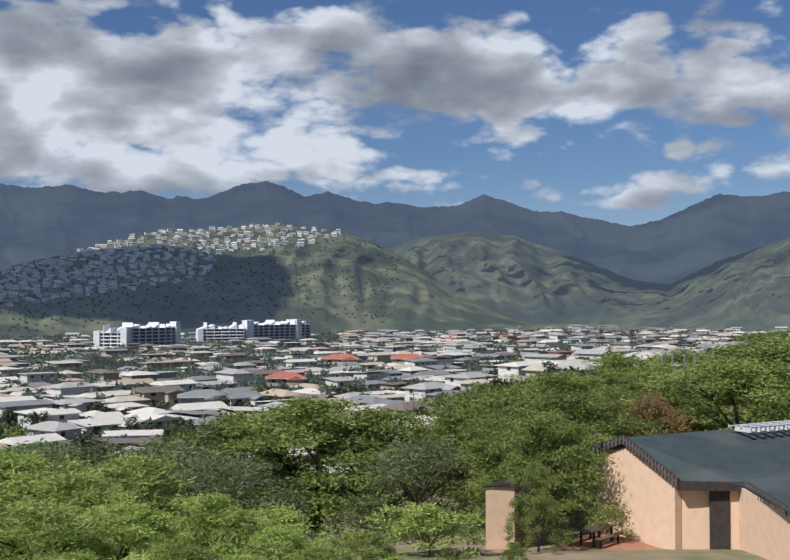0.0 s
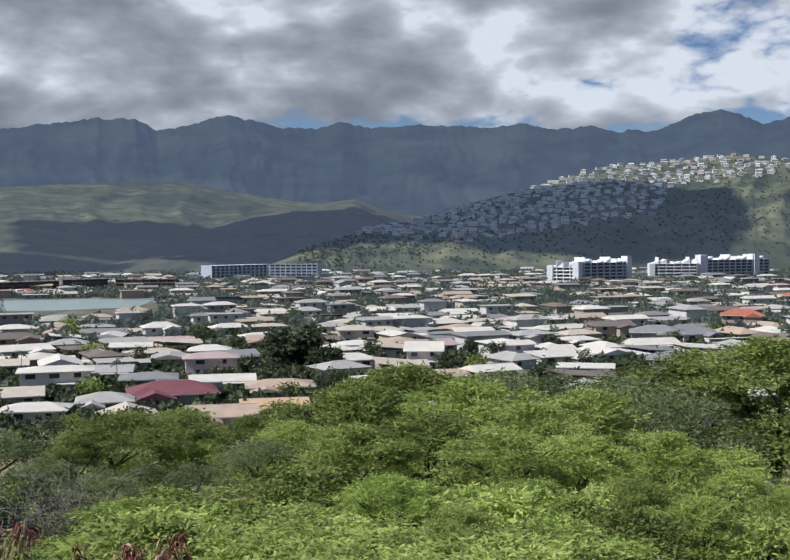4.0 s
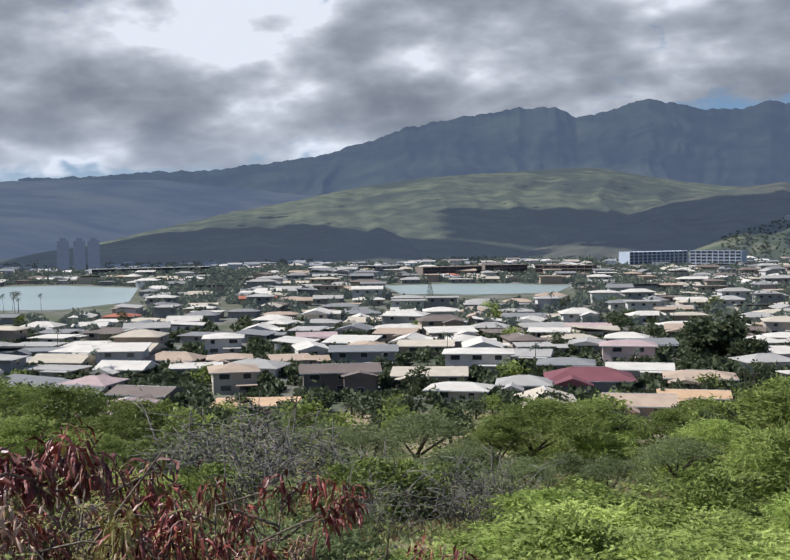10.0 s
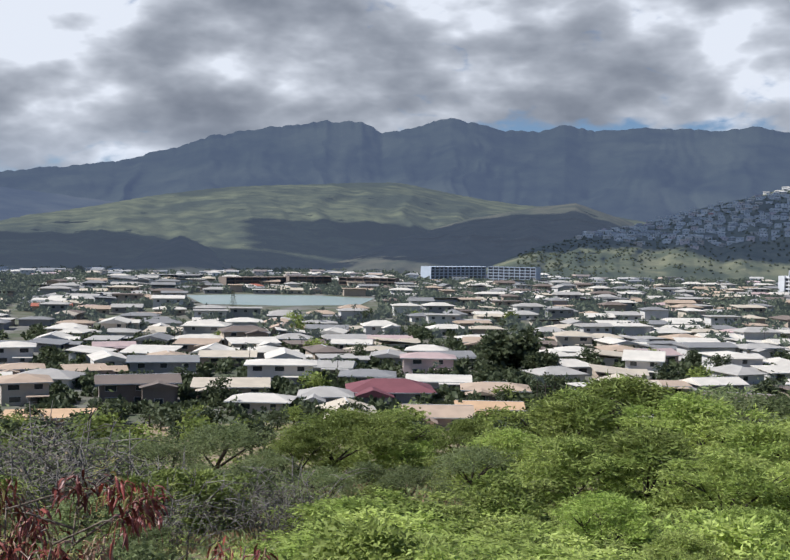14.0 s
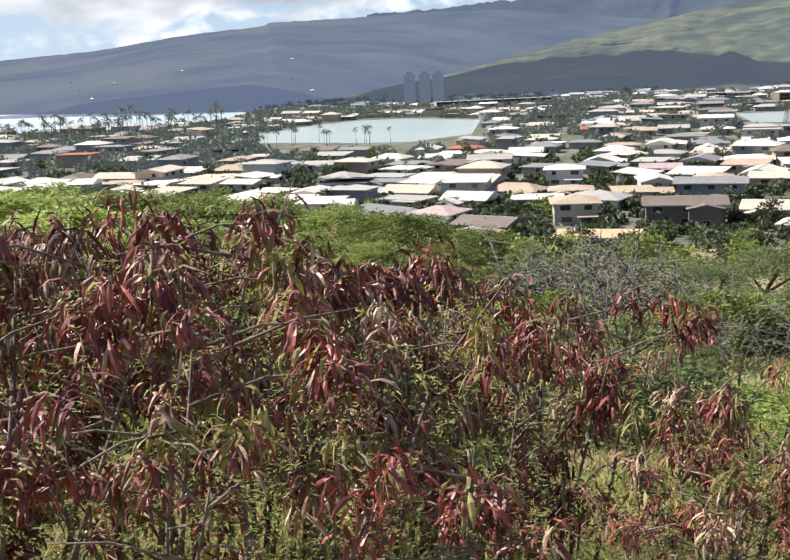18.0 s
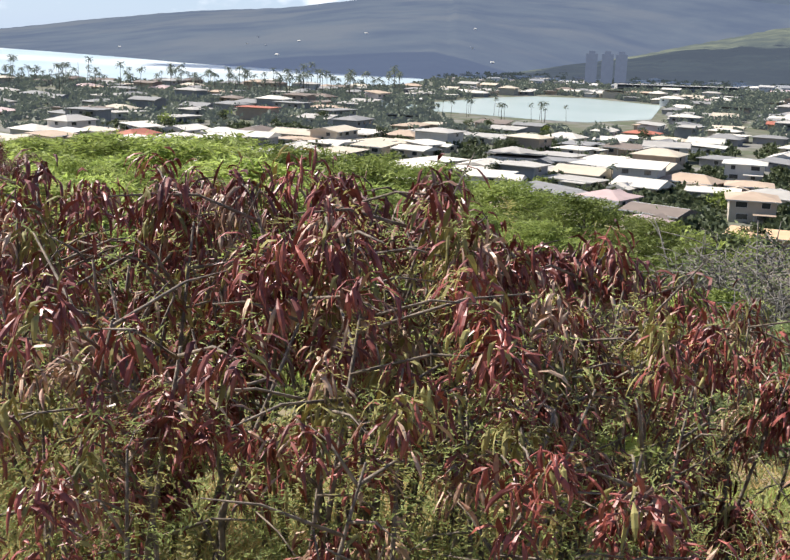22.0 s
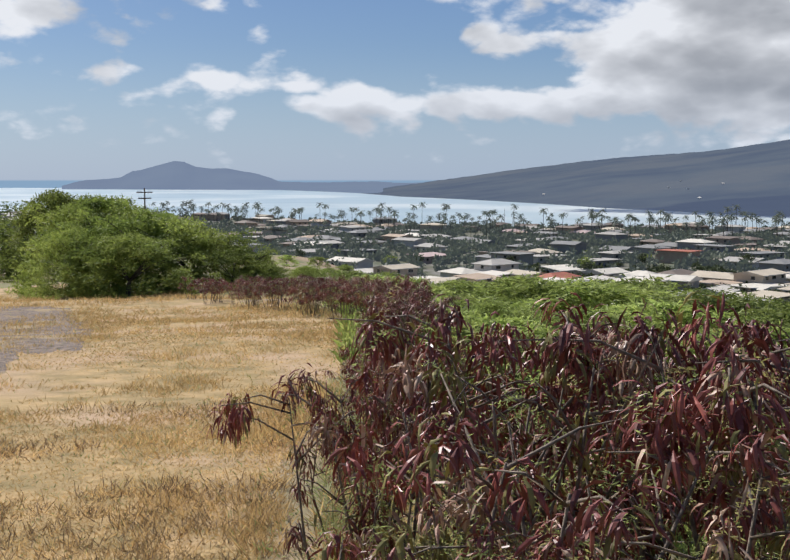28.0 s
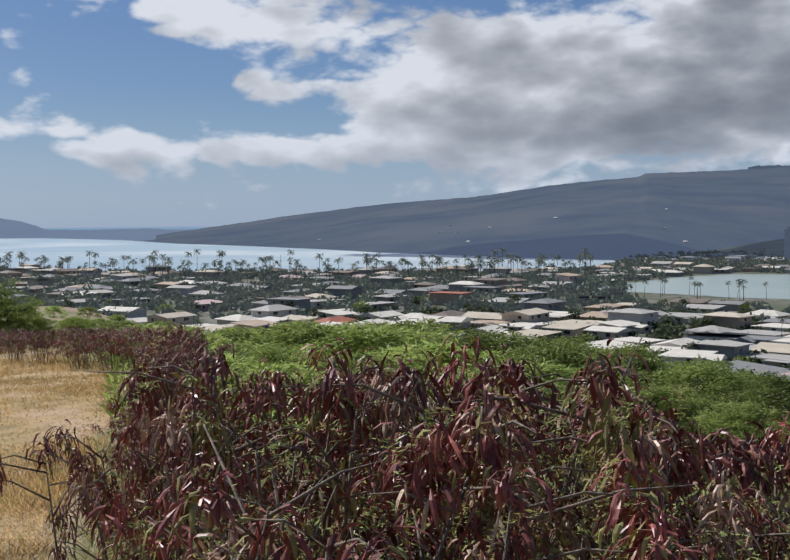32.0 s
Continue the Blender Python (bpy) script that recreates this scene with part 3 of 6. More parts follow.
def cloud(head, d, z, wide, deep, turn, seed, alt=1500.0):
    """An added flat-bottomed heap of cloud, out of view, that shades the place given."""
    s = aim(SUN_HEAD, SUN_UP)
    at = polar(head, d, z)
    at = at + s * ((alt - z) / s.z)
    n, m = 72, 10
    g = Shape()
    for j in range(m):
        t = j / (m - 1)
        for i in range(n):
            a = 2 * math.pi * i / n
            ragged = 1 + 0.30 * noise.noise((math.cos(a) * 1.7 + seed, math.sin(a) * 1.7, seed)) + 0.16 * noise.noise((math.cos(a) * 5 + seed, math.sin(a) * 5, 3.3))
            x, y = math.cos(a) * wide * t * ragged, math.sin(a) * deep * t * ragged
            up = 260 * (1 - t * t) * (0.7 + 0.6 * noise.noise((x * 0.003, y * 0.003, seed)))
            g.v.append((x, y, max(up, 0)))
    k = len(g.v)
    g.v += [(x, y, -8.0) for x, y, zz in g.v]
    for base, flip in ((0, False), (k, True)):
        for j in range(m - 1):
            for i in range(n):
                q = (base + j * n + i, base + j * n + (i + 1) % n, base + (j + 1) * n + (i + 1) % n, base + (j + 1) * n + i)
                g.f.append(q[::-1] if flip else q)
    for i in range(n):
        g.f.append((k - n + i, k - n + (i + 1) % n, 2 * k - n + (i + 1) % n, 2 * k - n + i))
    g.s = [0] * len(g.f)
    return single("cloud", g, M_CLOUD, "unseen heaped white cumulus cloud with a flat base, added to shade a hill", "cloud", Matrix.LocRotScale(at, Euler((0, 0, radians(turn))), None), "cumulus clouds", smooth=True)


cloud(-11.0, 1560, 85, 330, 245, -14, 3.0)
cloud(25.5, 1480, 30, 190, 120, 25, 6.7)
cloud(3.0, 1560, 40, 350, 215, 5, 4.0)
cloud(19, 1330, 20, 120, 130, 0, 5.0)
cloud(-43, 2700, 150, 330, 300, -40, 8.0)
cloud(30, 1450, 30, 230, 160, 20, 7.3)
cloud(38, 1250, 10, 420, 150, 35, 9.0)

# the worn gravel patch on the field
ring = [(83.4, 20), (82.0, 24), (82.3, 30), (83.8, 36), (86, 41), (92, 44), (98, 40), (98, 16), (92, 15), (87, 16.5), (85, 18)]
g_ = Shape()
inner = [on_ground(float(np.mean([h for h, d in ring])), 27.0) + Vector((0, 0, 0.02))]
steps = 8
centre = inner[0]
rows_ = [[centre]]
for k in range(1, steps + 1):
    row = []
    for i in range(66):
        u_ = i / 66 * len(ring)
        (h0, d0), (h1, d1) = ring[int(u_) % len(ring)], ring[(int(u_) + 1) % len(ring)]
        q = polar(h0 + (h1 - h0) * (u_ % 1), d0 + (d1 - d0) * (u_ % 1)).lerp(Vector((centre.x, centre.y, 0)), 1 - k / steps * (1 + 0.16 * noise.noise((i * 0.23, 1.7, 0.0)) + 0.14 * noise.noise((i * 0.9, 5.2, 0.0))))
        row.append(Vector((q.x, q.y, float(ground(q.x, q.y)) + 0.035 - 0.05 * (k == steps))))
    rows_.append(row)
g_.v = [tuple(centre + Vector((0, 0, 0.015)))] + [tuple(p) for row in rows_[1:] for p in row]
g_.f = [(0, 1 + i, 1 + (i + 1) % 66) for i in range(66)] + [(1 + k * 66 + i, 1 + (k + 1) * 66 + i, 1 + (k + 1) * 66 + (i + 1) % 66, 1 + k * 66 + (i + 1) % 66) for k in range(steps - 1) for i in range(66)]
g_.s = [0] * len(g_.f)
single("gravel_patch", g_, M_GRAVEL, "worn grey gravel patch on the dry field", "gravel", kind="structure", smooth=True)

# ---- plants ----
def leaf_mesh(name, at, way, side, length, width, material, fold=0.0):
    """Many leaves in one mesh: rhombic blades from the point at, along way, as wide as side says."""
    at, way, side = (np.asarray(v, float) for v in (at, way, side))
    way = way / np.linalg.norm(way, axis=1, keepdims=True)
    side = side - way * (side * way).sum(1, keepdims=True)
    side = side / (np.linalg.norm(side, axis=1, keepdims=True) + 1e-9)
    ln, wd = np.broadcast_to(length, (len(at),))[:, None], np.broadcast_to(width, (len(at),))[:, None]
    up = np.cross(way, side) * wd * fold
    quad = np.stack([at, at + way * ln * 0.45 + side * wd / 2 + up, at + way * ln, at + way * ln * 0.45 - side * wd / 2 + up], 1).reshape(-1, 3)
    n = len(at)
    me = bpy.data.meshes.new(name)
    me.vertices.add(4 * n)
    me.vertices.foreach_set("co", quad.astype(np.float32).ravel())
    me.loops.add(4 * n)
    me.loops.foreach_set("vertex_index", np.arange(4 * n, dtype=np.int32))
    me.polygons.add(n)
    me.polygons.foreach_set("loop_start", np.arange(0, 4 * n, 4, dtype=np.int32))
    me.materials.append(material)
    me.update(calc_edges=True)
    return me


def scatter_leaves(rng, clumps, per, spread, flatness):
    """Points and directions of leaves round clump centres; leaves droop outward."""
    c = np.repeat(clumps, per, axis=0)
    off = rng.normal(0, 1, (len(c), 3)) * spread
    off[:, 2] *= flatness
    way = rng.normal(0, 1, (len(c), 3))
    way[:, 2] = way[:, 2] * 0.45 + 0.05
    return c + off, way, rng.normal(0, 1, (len(c), 3))


def grow_limbs(rng, shape, height, width, trunks, forks, base_r):
    """A short trunk that forks into spreading limbs; gives the limb ends."""
    ends = []
    for k in range(trunks):
        lean = rng.normal(0, 0.12, 2) * height
        crotch = Vector((lean[0] * 0.5, lean[1] * 0.5, height * rng.uniform(0.22, 0.36)))
        shape.tube([(lean[0] * 0.05, lean[1] * 0.05, -0.4), crotch * 0.5 + Vector((rng.normal(0, 0.1), rng.normal(0, 0.1), 0)), crotch], [base_r, base_r * 0.8, base_r * 0.62], 7)
        for f in range(forks):
            a = 2 * math.pi * (f + rng.uniform(-0.3, 0.3)) / forks
            r = width * rng.uniform(0.25, 0.46)
            tip = Vector((math.cos(a) * r, math.sin(a) * r, height * rng.uniform(0.62, 0.92)))
            mid = crotch.lerp(tip, 0.5) + Vector((rng.normal(0, 0.2), rng.normal(0, 0.2), height * 0.06))
            shape.tube([crotch, mid, tip], [base_r * 0.5, base_r * 0.3, base_r * 0.1], 5)
            for g in range(3):
                t2 = mid.lerp(tip, rng.uniform(0.1, 0.8)) + Vector((rng.normal(0, width * 0.1), rng.normal(0, width * 0.1), rng.uniform(0.0, height * 0.12)))
                shape.tube([mid, mid.lerp(t2, 0.5) + Vector((0, 0, 0.1)), t2], [base_r * 0.25, base_r * 0.15, base_r * 0.05], 4)
                ends.append(t2)
            ends.append(tip)
    return ends


def tree_kind(seed, height, width, leaf, per, leaf_len, leaf_wid, clumps=90, flat=0.35, skirt=0.30, trunks=1, base_r=0.2, tight=1.0):
    """Meshes (trunk, crown) of one kind of spreading tree: layered clumps on a dome with gaps."""
    rng = np.random.default_rng(seed)
    wood = Shape()
    ends = np.array(grow_limbs(rng, wood, height, width, trunks, 5, base_r))
    a = rng.uniform(0, 2 * math.pi, clumps)
    u = rng.uniform(0, 1, clumps) ** 0.6
    lobes = 1 + 0.22 * np.sin(a * 3 + seed) + 0.14 * np.sin(a * 5 + 2 * seed)
    r = width * 0.5 * u * lobes
    top = height * (1 - (1 - skirt) * u ** 2.4)
    z = top - rng.exponential(height * 0.10, clumps)
    pts = np.stack([r * np.cos(a), r * np.sin(a), np.maximum(z, height * skirt * 0.8)], -1)
    pts = np.concatenate([pts, ends])
    at, way, side = scatter_leaves(rng, pts, per, width * 0.055 * tight, flat)
    way[:, :2] += 0.5 * at[:, :2] / (np.linalg.norm(at[:, :2], axis=1, keepdims=True) + 0.5)
    crown = leaf_mesh("crown", at, way, side, rng.uniform(0.7, 1.3, len(at)) * leaf_len, rng.uniform(0.7, 1.3, len(at)) * leaf_wid, leaf, 0.3)
    return wood.mesh("trunk", M_BARK, True), crown


def plant(kind, name, label, category, pos, size=1.0, turn=0.0, group="", stretch=1.0):
    m = Matrix.LocRotScale(Vector(pos), Euler((0, 0, turn)), Vector((size * stretch, size * stretch, size)))
    ob = thing(name, label, category, m, group)
    names = ("trunk", "crown") if len(kind) == 2 else ("woody_frame", "foliage", "seed_head")
    for n, me in zip(names, kind):
        for each in (me if isinstance(me, list) else [me]):
            o = part(n, each, None, ob)
            if n in ("foliage", "seed_head"):
                o["kind"] = "stuff"
    return ob


THORN = [tree_kind(21, 6.0, 9.0, M_LEAF_TREE, 130, 0.22, 0.07, clumps=130, skirt=0.14, tight=0.8), tree_kind(22, 6.5, 8.0, M_LEAF_TREE, 130, 0.22, 0.07, clumps=120, skirt=0.12, tight=0.8)]
BRIGHT = [tree_kind(31, 6.0, 9.0, M_LEAF_BRIGHT, 84, 0.36, 0.075, clumps=120, flat=0.30, skirt=0.12, tight=0.75), tree_kind(32, 5.5, 8.5, M_LEAF_BRIGHT, 84, 0.36, 0.075, clumps=120, flat=0.30, skirt=0.12, tight=0.75)]
DULL = [tree_kind(41, 5.0, 7.5, M_LEAF_DULL, 60, 0.24, 0.07, clumps=90, skirt=0.2), tree_kind(42, 4.5, 7.0, M_LEAF_DULL, 60, 0.24, 0.07, clumps=90, skirt=0.2)]
MESQ = [tree_kind(51, 5.2, 13.0, M_LEAF_FIELD, 70, 0.30, 0.09, clumps=260, flat=0.32, skirt=0.02, trunks=2, tight=0.6), tree_kind(52, 5.2, 12.0, M_LEAF_FIELD, 70, 0.30, 0.09, clumps=240, flat=0.32, skirt=0.02, trunks=2, tight=0.6)]


def bare_kind(seed, leaves=60):
    """A grey thicket of bare forking twigs with a few leaves left."""
    rng = np.random.default_rng(seed)
    s, tips = Shape(), []
    for k in range(16):
        a, r = rng.uniform(0, 6.28), rng.uniform(0.2, 1.2)
        root = Vector((math.cos(a) * r * 0.5, math.sin(a) * r * 0.5, -0.2))
        top = Vector((math.cos(a) * r * 1.4, math.sin(a) * r * 1.4, rng.uniform(0.9, 2.1)))
        s.tube([root, root.lerp(top, 0.5) + Vector((rng.normal(0, 0.3), rng.normal(0, 0.3), 0.15)), top], [0.035, 0.022, 0.009], 4)
        for g in range(9):
            b = root.lerp(top, rng.uniform(0.35, 0.95))
            e = b + Vector((rng.normal(0, 0.5), rng.normal(0, 0.5), rng.uniform(-0.1, 0.5)))
            s.tube([b, b.lerp(e, 0.5) + Vector((0, 0, 0.06)), e], [0.018, 0.012, 0.006], 3)
            tips.append(e)
    at, way, side = scatter_leaves(rng, np.array(tips), max(1, leaves // len(tips) + 1), 0.22, 0.8)
    return s.mesh("trunk", M_TWIG, True), leaf_mesh("crown", at, way, side, 0.16, 0.05, M_LEAF_DULL, 0.3)


M_TWIG = mat("grey_dry_twig", (0.24, 0.22, 0.20), (0.13, 0.115, 0.10), 0.9, 20.0)
BUSH = [tree_kind(65, 2.0, 3.6, M_LEAF_TREE, 50, 0.20, 0.07, clumps=60, skirt=0.05, base_r=0.06), tree_kind(66, 2.0, 3.8, M_LEAF_BRIGHT, 50, 0.22, 0.075, clumps=60, skirt=0.05, base_r=0.06), tree_kind(67, 1.8, 3.4, M_LEAF_DULL, 44, 0.18, 0.06, clumps=60, skirt=0.05, base_r=0.06)]
BARE = [bare_kind(61, 150), bare_kind(62, 260), bare_kind(63, 90)]


def pod_shrub_kind(seed, height, width, clusters, sprays, pale=0.18, joined=False):
    """Seed-pod shrub: slender stems, feathery leaves, hanging bunches of flat dry pods."""
    rng = np.random.default_rng(seed)
    s, nodes = Shape(), []
    for k in range(6):
        a, r = 6.28 * (k + rng.uniform(-0.3, 0.3)) / 6, width * rng.uniform(0.15, 0.5)
        root = Vector((math.cos(a) * r * 0.35, math.sin(a) * r * 0.35, -0.3))
        top = Vector((math.cos(a) * r, math.sin(a) * r, height * rng.uniform(0.84, 1.0)))
        mid = root.lerp(top, 0.5) + Vector((rng.normal(0, 0.14), rng.normal(0, 0.14), 0.08))
        s.tube([root, mid, top], [0.018, 0.012, 0.005], 5)
        for g in range(7):
            q = rng.uniform(0.25, 1.0) ** 0.7
            b = root.lerp(mid, q * 2) if q < 0.5 else mid.lerp(top, q * 2 - 1)
            e = b + Vector((rng.normal(0, 0.24), rng.normal(0, 0.24), rng.uniform(0.0, 0.3)))
            e.z = min(e.z, height)
            s.tube([b, b.lerp(e, 0.6) + Vector((0, 0, 0.04)), e], [0.009, 0.006, 0.003], 4)
            nodes.append(e)
        nodes.append(top)
    # thin dry branches that stick out of the crown
    for k in range(2):
        a, r = rng.uniform(0, 6.28), width * rng.uniform(0.4, 0.6)
        root = Vector((math.cos(a) * 0.1, math.sin(a) * 0.1, height * rng.uniform(0.3, 0.6)))
        end = Vector((math.cos(a) * r, math.sin(a) * r, height * rng.uniform(0.62, 1.08)))
        mid = root.lerp(end, 0.5) + Vector((rng.normal(0, 0.07), rng.normal(0, 0.07), rng.uniform(-0.06, 0.1)))
        s.tube([root, mid, end], [0.012, 0.009, 0.004], 4)
        fork = mid + Vector((rng.normal(0, 0.2), rng.normal(0, 0.2), rng.uniform(0.05, 0.25)))
        s.tube([mid, mid.lerp(fork, 0.5) + Vector((0, 0, 0.02)), fork], [0.007, 0.005, 0.003], 4)
    nodes = np.array(nodes)
    # bunches of pods hang like mops from the outer twigs
    bunches = []
    outer = nodes[np.argsort(-(nodes[:, 2] + 0.35 * np.linalg.norm(nodes[:, :2], axis=1)))]
    pick = (len(outer) * rng.uniform(0, 1, clusters) ** 1.05 * 0.97).astype(int)
    for c in outer[pick] + rng.normal(0, 0.03, (clusters, 3)):
        b = Shape() if not (joined and bunches) else bunches[0]
        old, olive = rng.uniform() < pale, rng.uniform() < 0.5
        for p in range(rng.integers(30, 52)):
            a = rng.uniform(0, 6.28)
            out = np.array([math.cos(a), math.sin(a), 0.0])
            L, W = rng.uniform(0.085, 0.15), rng.uniform(0.015, 0.024)
            d0 = out * rng.uniform(0.25, 1.0) + np.array([0, 0, 0.32 - 0.9 * rng.uniform()])
            d0 /= np.linalg.norm(d0)
            flat_side = np.cross(d0, [0, 0, 1.0]) + rng.normal(0, 0.5, 3)
            flat_side /= np.linalg.norm(flat_side)
            p0 = c + out * 0.03 + rng.normal(0, 1, 3) * np.array([0.04, 0.04, 0.05])
            verts, bend = [], rng.normal(0, 0.34, 3)
            for k, w in ((0, 0.25), (1, 1.0), (2, 0.95), (3, 0.2)):
                dirk = d0 + np.array([0, 0, -0.45 * k * k]) + bend * k
                dirk /= np.linalg.norm(dirk)
                if k:
                    p0 = p0 + dirk * L / 3
                verts += [p0 + flat_side * W * w / 2, p0 + np.cross(flat_side, dirk) * 0.004, p0 - flat_side * W * w / 2]
            # single pods in a dark bunch are coloured pale as highlights
            b.add(verts, [q for i in (0, 3, 6) for q in ((i, i + 1, i + 4, i + 3), (i + 1, i + 2, i + 5, i + 4), (i + 2, i, i + 3, i + 5))], (2 if olive else 1) if old or rng.uniform() < 0.22 else 0)
        if b not in bunches:
            bunches.append(b)
    bunches = [b.mesh("seed_head", [M_POD, M_POD_PALE, M_POD_OLIVE]) for b in bunches]
    # feathery leaves: pairs of narrow leaflets along drooping stalks
    la, lw, ls = [], [], []
    low = np.where(rng.uniform(size=sprays) < 0.45, rng.uniform(0.15, 0.85, sprays), 1.0)[:, None]
    for c in nodes[rng.choice(len(nodes), sprays)] * np.concatenate([low * 0 + 1, low * 0 + 1, low], 1) + rng.normal(0, 0.09, (sprays, 3)):
        a = rng.uniform(0, 6.28)
        d = np.array([math.cos(a), math.sin(a), rng.uniform(-0.5, 0.35)])
        for k in range(18):
            q = c + d * 0.014 * k + np.array([0, 0, -0.0009 * k * k]) + rng.normal(0, 0.006, 3)
            for sgn in (1, -1):
                w = np.cross(d, [0, 0, 1.0]) * sgn + 0.35 * d + rng.normal(0, 0.45, 3)
                la.append(q)
                lw.append(w)
                ls.append(d + rng.normal(0, 0.3, 3))
    fol = leaf_mesh("foliage", la, lw, ls, rng.uniform(0.02, 0.045, len(la)), 0.008, M_LEAF_SHRUB, 0.2)
    fol.materials.append(M_LEAF_YELLOW)
    yellow = np.repeat(rng.uniform(size=sprays) < 0.3, 36).astype(np.int32)
    fol.polygons.foreach_set("material_index", yellow)
    return s.mesh("woody_frame", M_STEM, True), fol, bunches


POD = [pod_shrub_kind(71, 1.75, 1.4, 22, 190, 0.36), pod_shrub_kind(72, 1.7, 1.5, 27, 140, 0.24), pod_shrub_kind(73, 1.6, 1.3, 16, 250, 0.42), pod_shrub_kind(74, 1.75, 1.4, 34, 80, 0.14)]
POD_FAR = [pod_shrub_kind(75, 1.7, 1.5, 30, 70, 0.16, True), pod_shrub_kind(76, 1.75, 1.5, 40, 40, 0.08, True)]
SHRUB_LABEL = "leggy shrub hung with reddish-brown dry seed pods"
rng = random.Random(5)
# the thicket beside the lookout: elevation of its crest by heading
CREST_LINE = ([1.4, 3.5, 6.2, 10, 12, 14.2, 16.2, 18, 20.5, 23.3, 25.5, 28, 31, 35.8, 37.7, 40.8, 43.6, 47.5, 50, 55, 58, 61, 63.5, 65.5, 69.5, 71.1, 73],
              [-21, -18.3, -17.9, -19.5, -19.5, -16.7, -13.8, -14, -14.8, -13, -14.3, -12.8, -11, -10.8, -10, -8.5, -7.9, -7.4, -6.5, -7.0, -7.8, -7.8, -8.2, -9.8, -10.6, -11.6, -13])


def crest_at(h):
    here, sides = np.interp(h, *CREST_LINE), min(np.interp(h - 4.5, *CREST_LINE), np.interp(h + 4.5, *CREST_LINE))
    return float(min(here, 0.5 * (here + sides)))


def pod_shrub(head, d, drop, k, rng, wide=1.0):
    """One pod shrub whose crown reaches up to the crest line, or stays under it by drop degrees."""
    p = on_ground(head, d)
    kind, full = (POD[k], (1.75, 1.7, 1.6, 1.75)[k]) if d < 5.7 else (POD_FAR[k % 2], 1.72)
    size = min(max((38.31 + d * math.tan(radians(crest_at(head) - drop)) - p.z) / full, 0.4), 1.4)
    plant(kind, "pod_shrub", SHRUB_LABEL, "shrub", p, size, rng.uniform(0, 6.28), "pod shrubs on the slope", wide)


# ranks of the thicket: distance, gap, first and last heading, drop below the crest
for d0, gap, h, end, drop in ((3.3, 1.1, 22.0, 65.0, 9.0), (3.85, 1.1, 19.0, 64.5, 4.6), (4.5, 0.95, 19.5, 65.0, 1.6), (5.2, 0.85, 18.0, 65.5, 0.0), (5.95, 0.95, 31.0, 66.0, 0.0), (6.8, 1.3, 40.0, 64.0, 0.0)):
    while h < end:
        mix = (2, 0, 2, 1) if d0 < 3.5 else ((3, 3, 1, 3, 1) if h > 46 else ((3, 1, 3, 0, 1) if h < 34 else (0, 1, 3, 3, 1)))
        pod_shrub(h, d0 + rng.uniform(-0.22, 0.22), drop + rng.uniform(0.0, 1.0), rng.choice(mix), rng, 0.95 / max(0.7, 1.0 if d0 > 4 else 0.8))
        h += math.degrees(gap / d0) * rng.uniform(0.8, 1.2)
for head, d, k in ((6.0, 3.6, 2), (9.6, 3.6, 1), (12.6, 3.8, 0), (67.4, 4.7, 3), (68.2, 5.7, 3)):
    pod_shrub(head, d, 1.5 if head < 13 else 0.0, k, rng, 0.8)
# the ragged row that follows the edge of the dry field
EDGE_D, EDGE_H = [0, 5.6, 10, 14.5, 20, 28, 37, 48, 60], [76, 73.6, 72.2, 70.5, 68.6, 72.0, 77.6, 80.5, 84.5]
for i in range(64):
    d = 9.5 + 33 * (i / 64) ** 1.15
    edge = float(np.interp(d, EDGE_D, EDGE_H)) - math.degrees(0.75 / d) - rng.choice((0.0, 0.0, 2.2)) - rng.uniform(0, 1.3)
    size = float(np.interp(d, [9.5, 15, 20, 26, 34, 43], [0.36, 0.45, 0.62, 0.62, 0.56, 0.5])) * rng.uniform(0.82, 1.08)
    plant(POD_FAR[rng.choice((0, 1, 1))], "pod_shrub", SHRUB_LABEL, "shrub", on_ground(edge, d), size, rng.uniform(0, 6.28), "pod shrubs on the slope", 1.2)


def grove(kinds, name, label, spots, group):
    """Trees from rows of heading, distance and elevation of the crown's top as seen from the lookout."""
    for head, d, el, wide in spots:
        p = on_ground(head, d)
        k = rng.randrange(len(kinds))
        full = max(v.co.z for v in kinds[k][1].vertices)
        size = max(38.0 + d * math.tan(radians(el)) - p.z, 1.2) / full
        plant(kinds[k], name, label, "tree", p, size, rng.uniform(0, 6.28), group, wide)


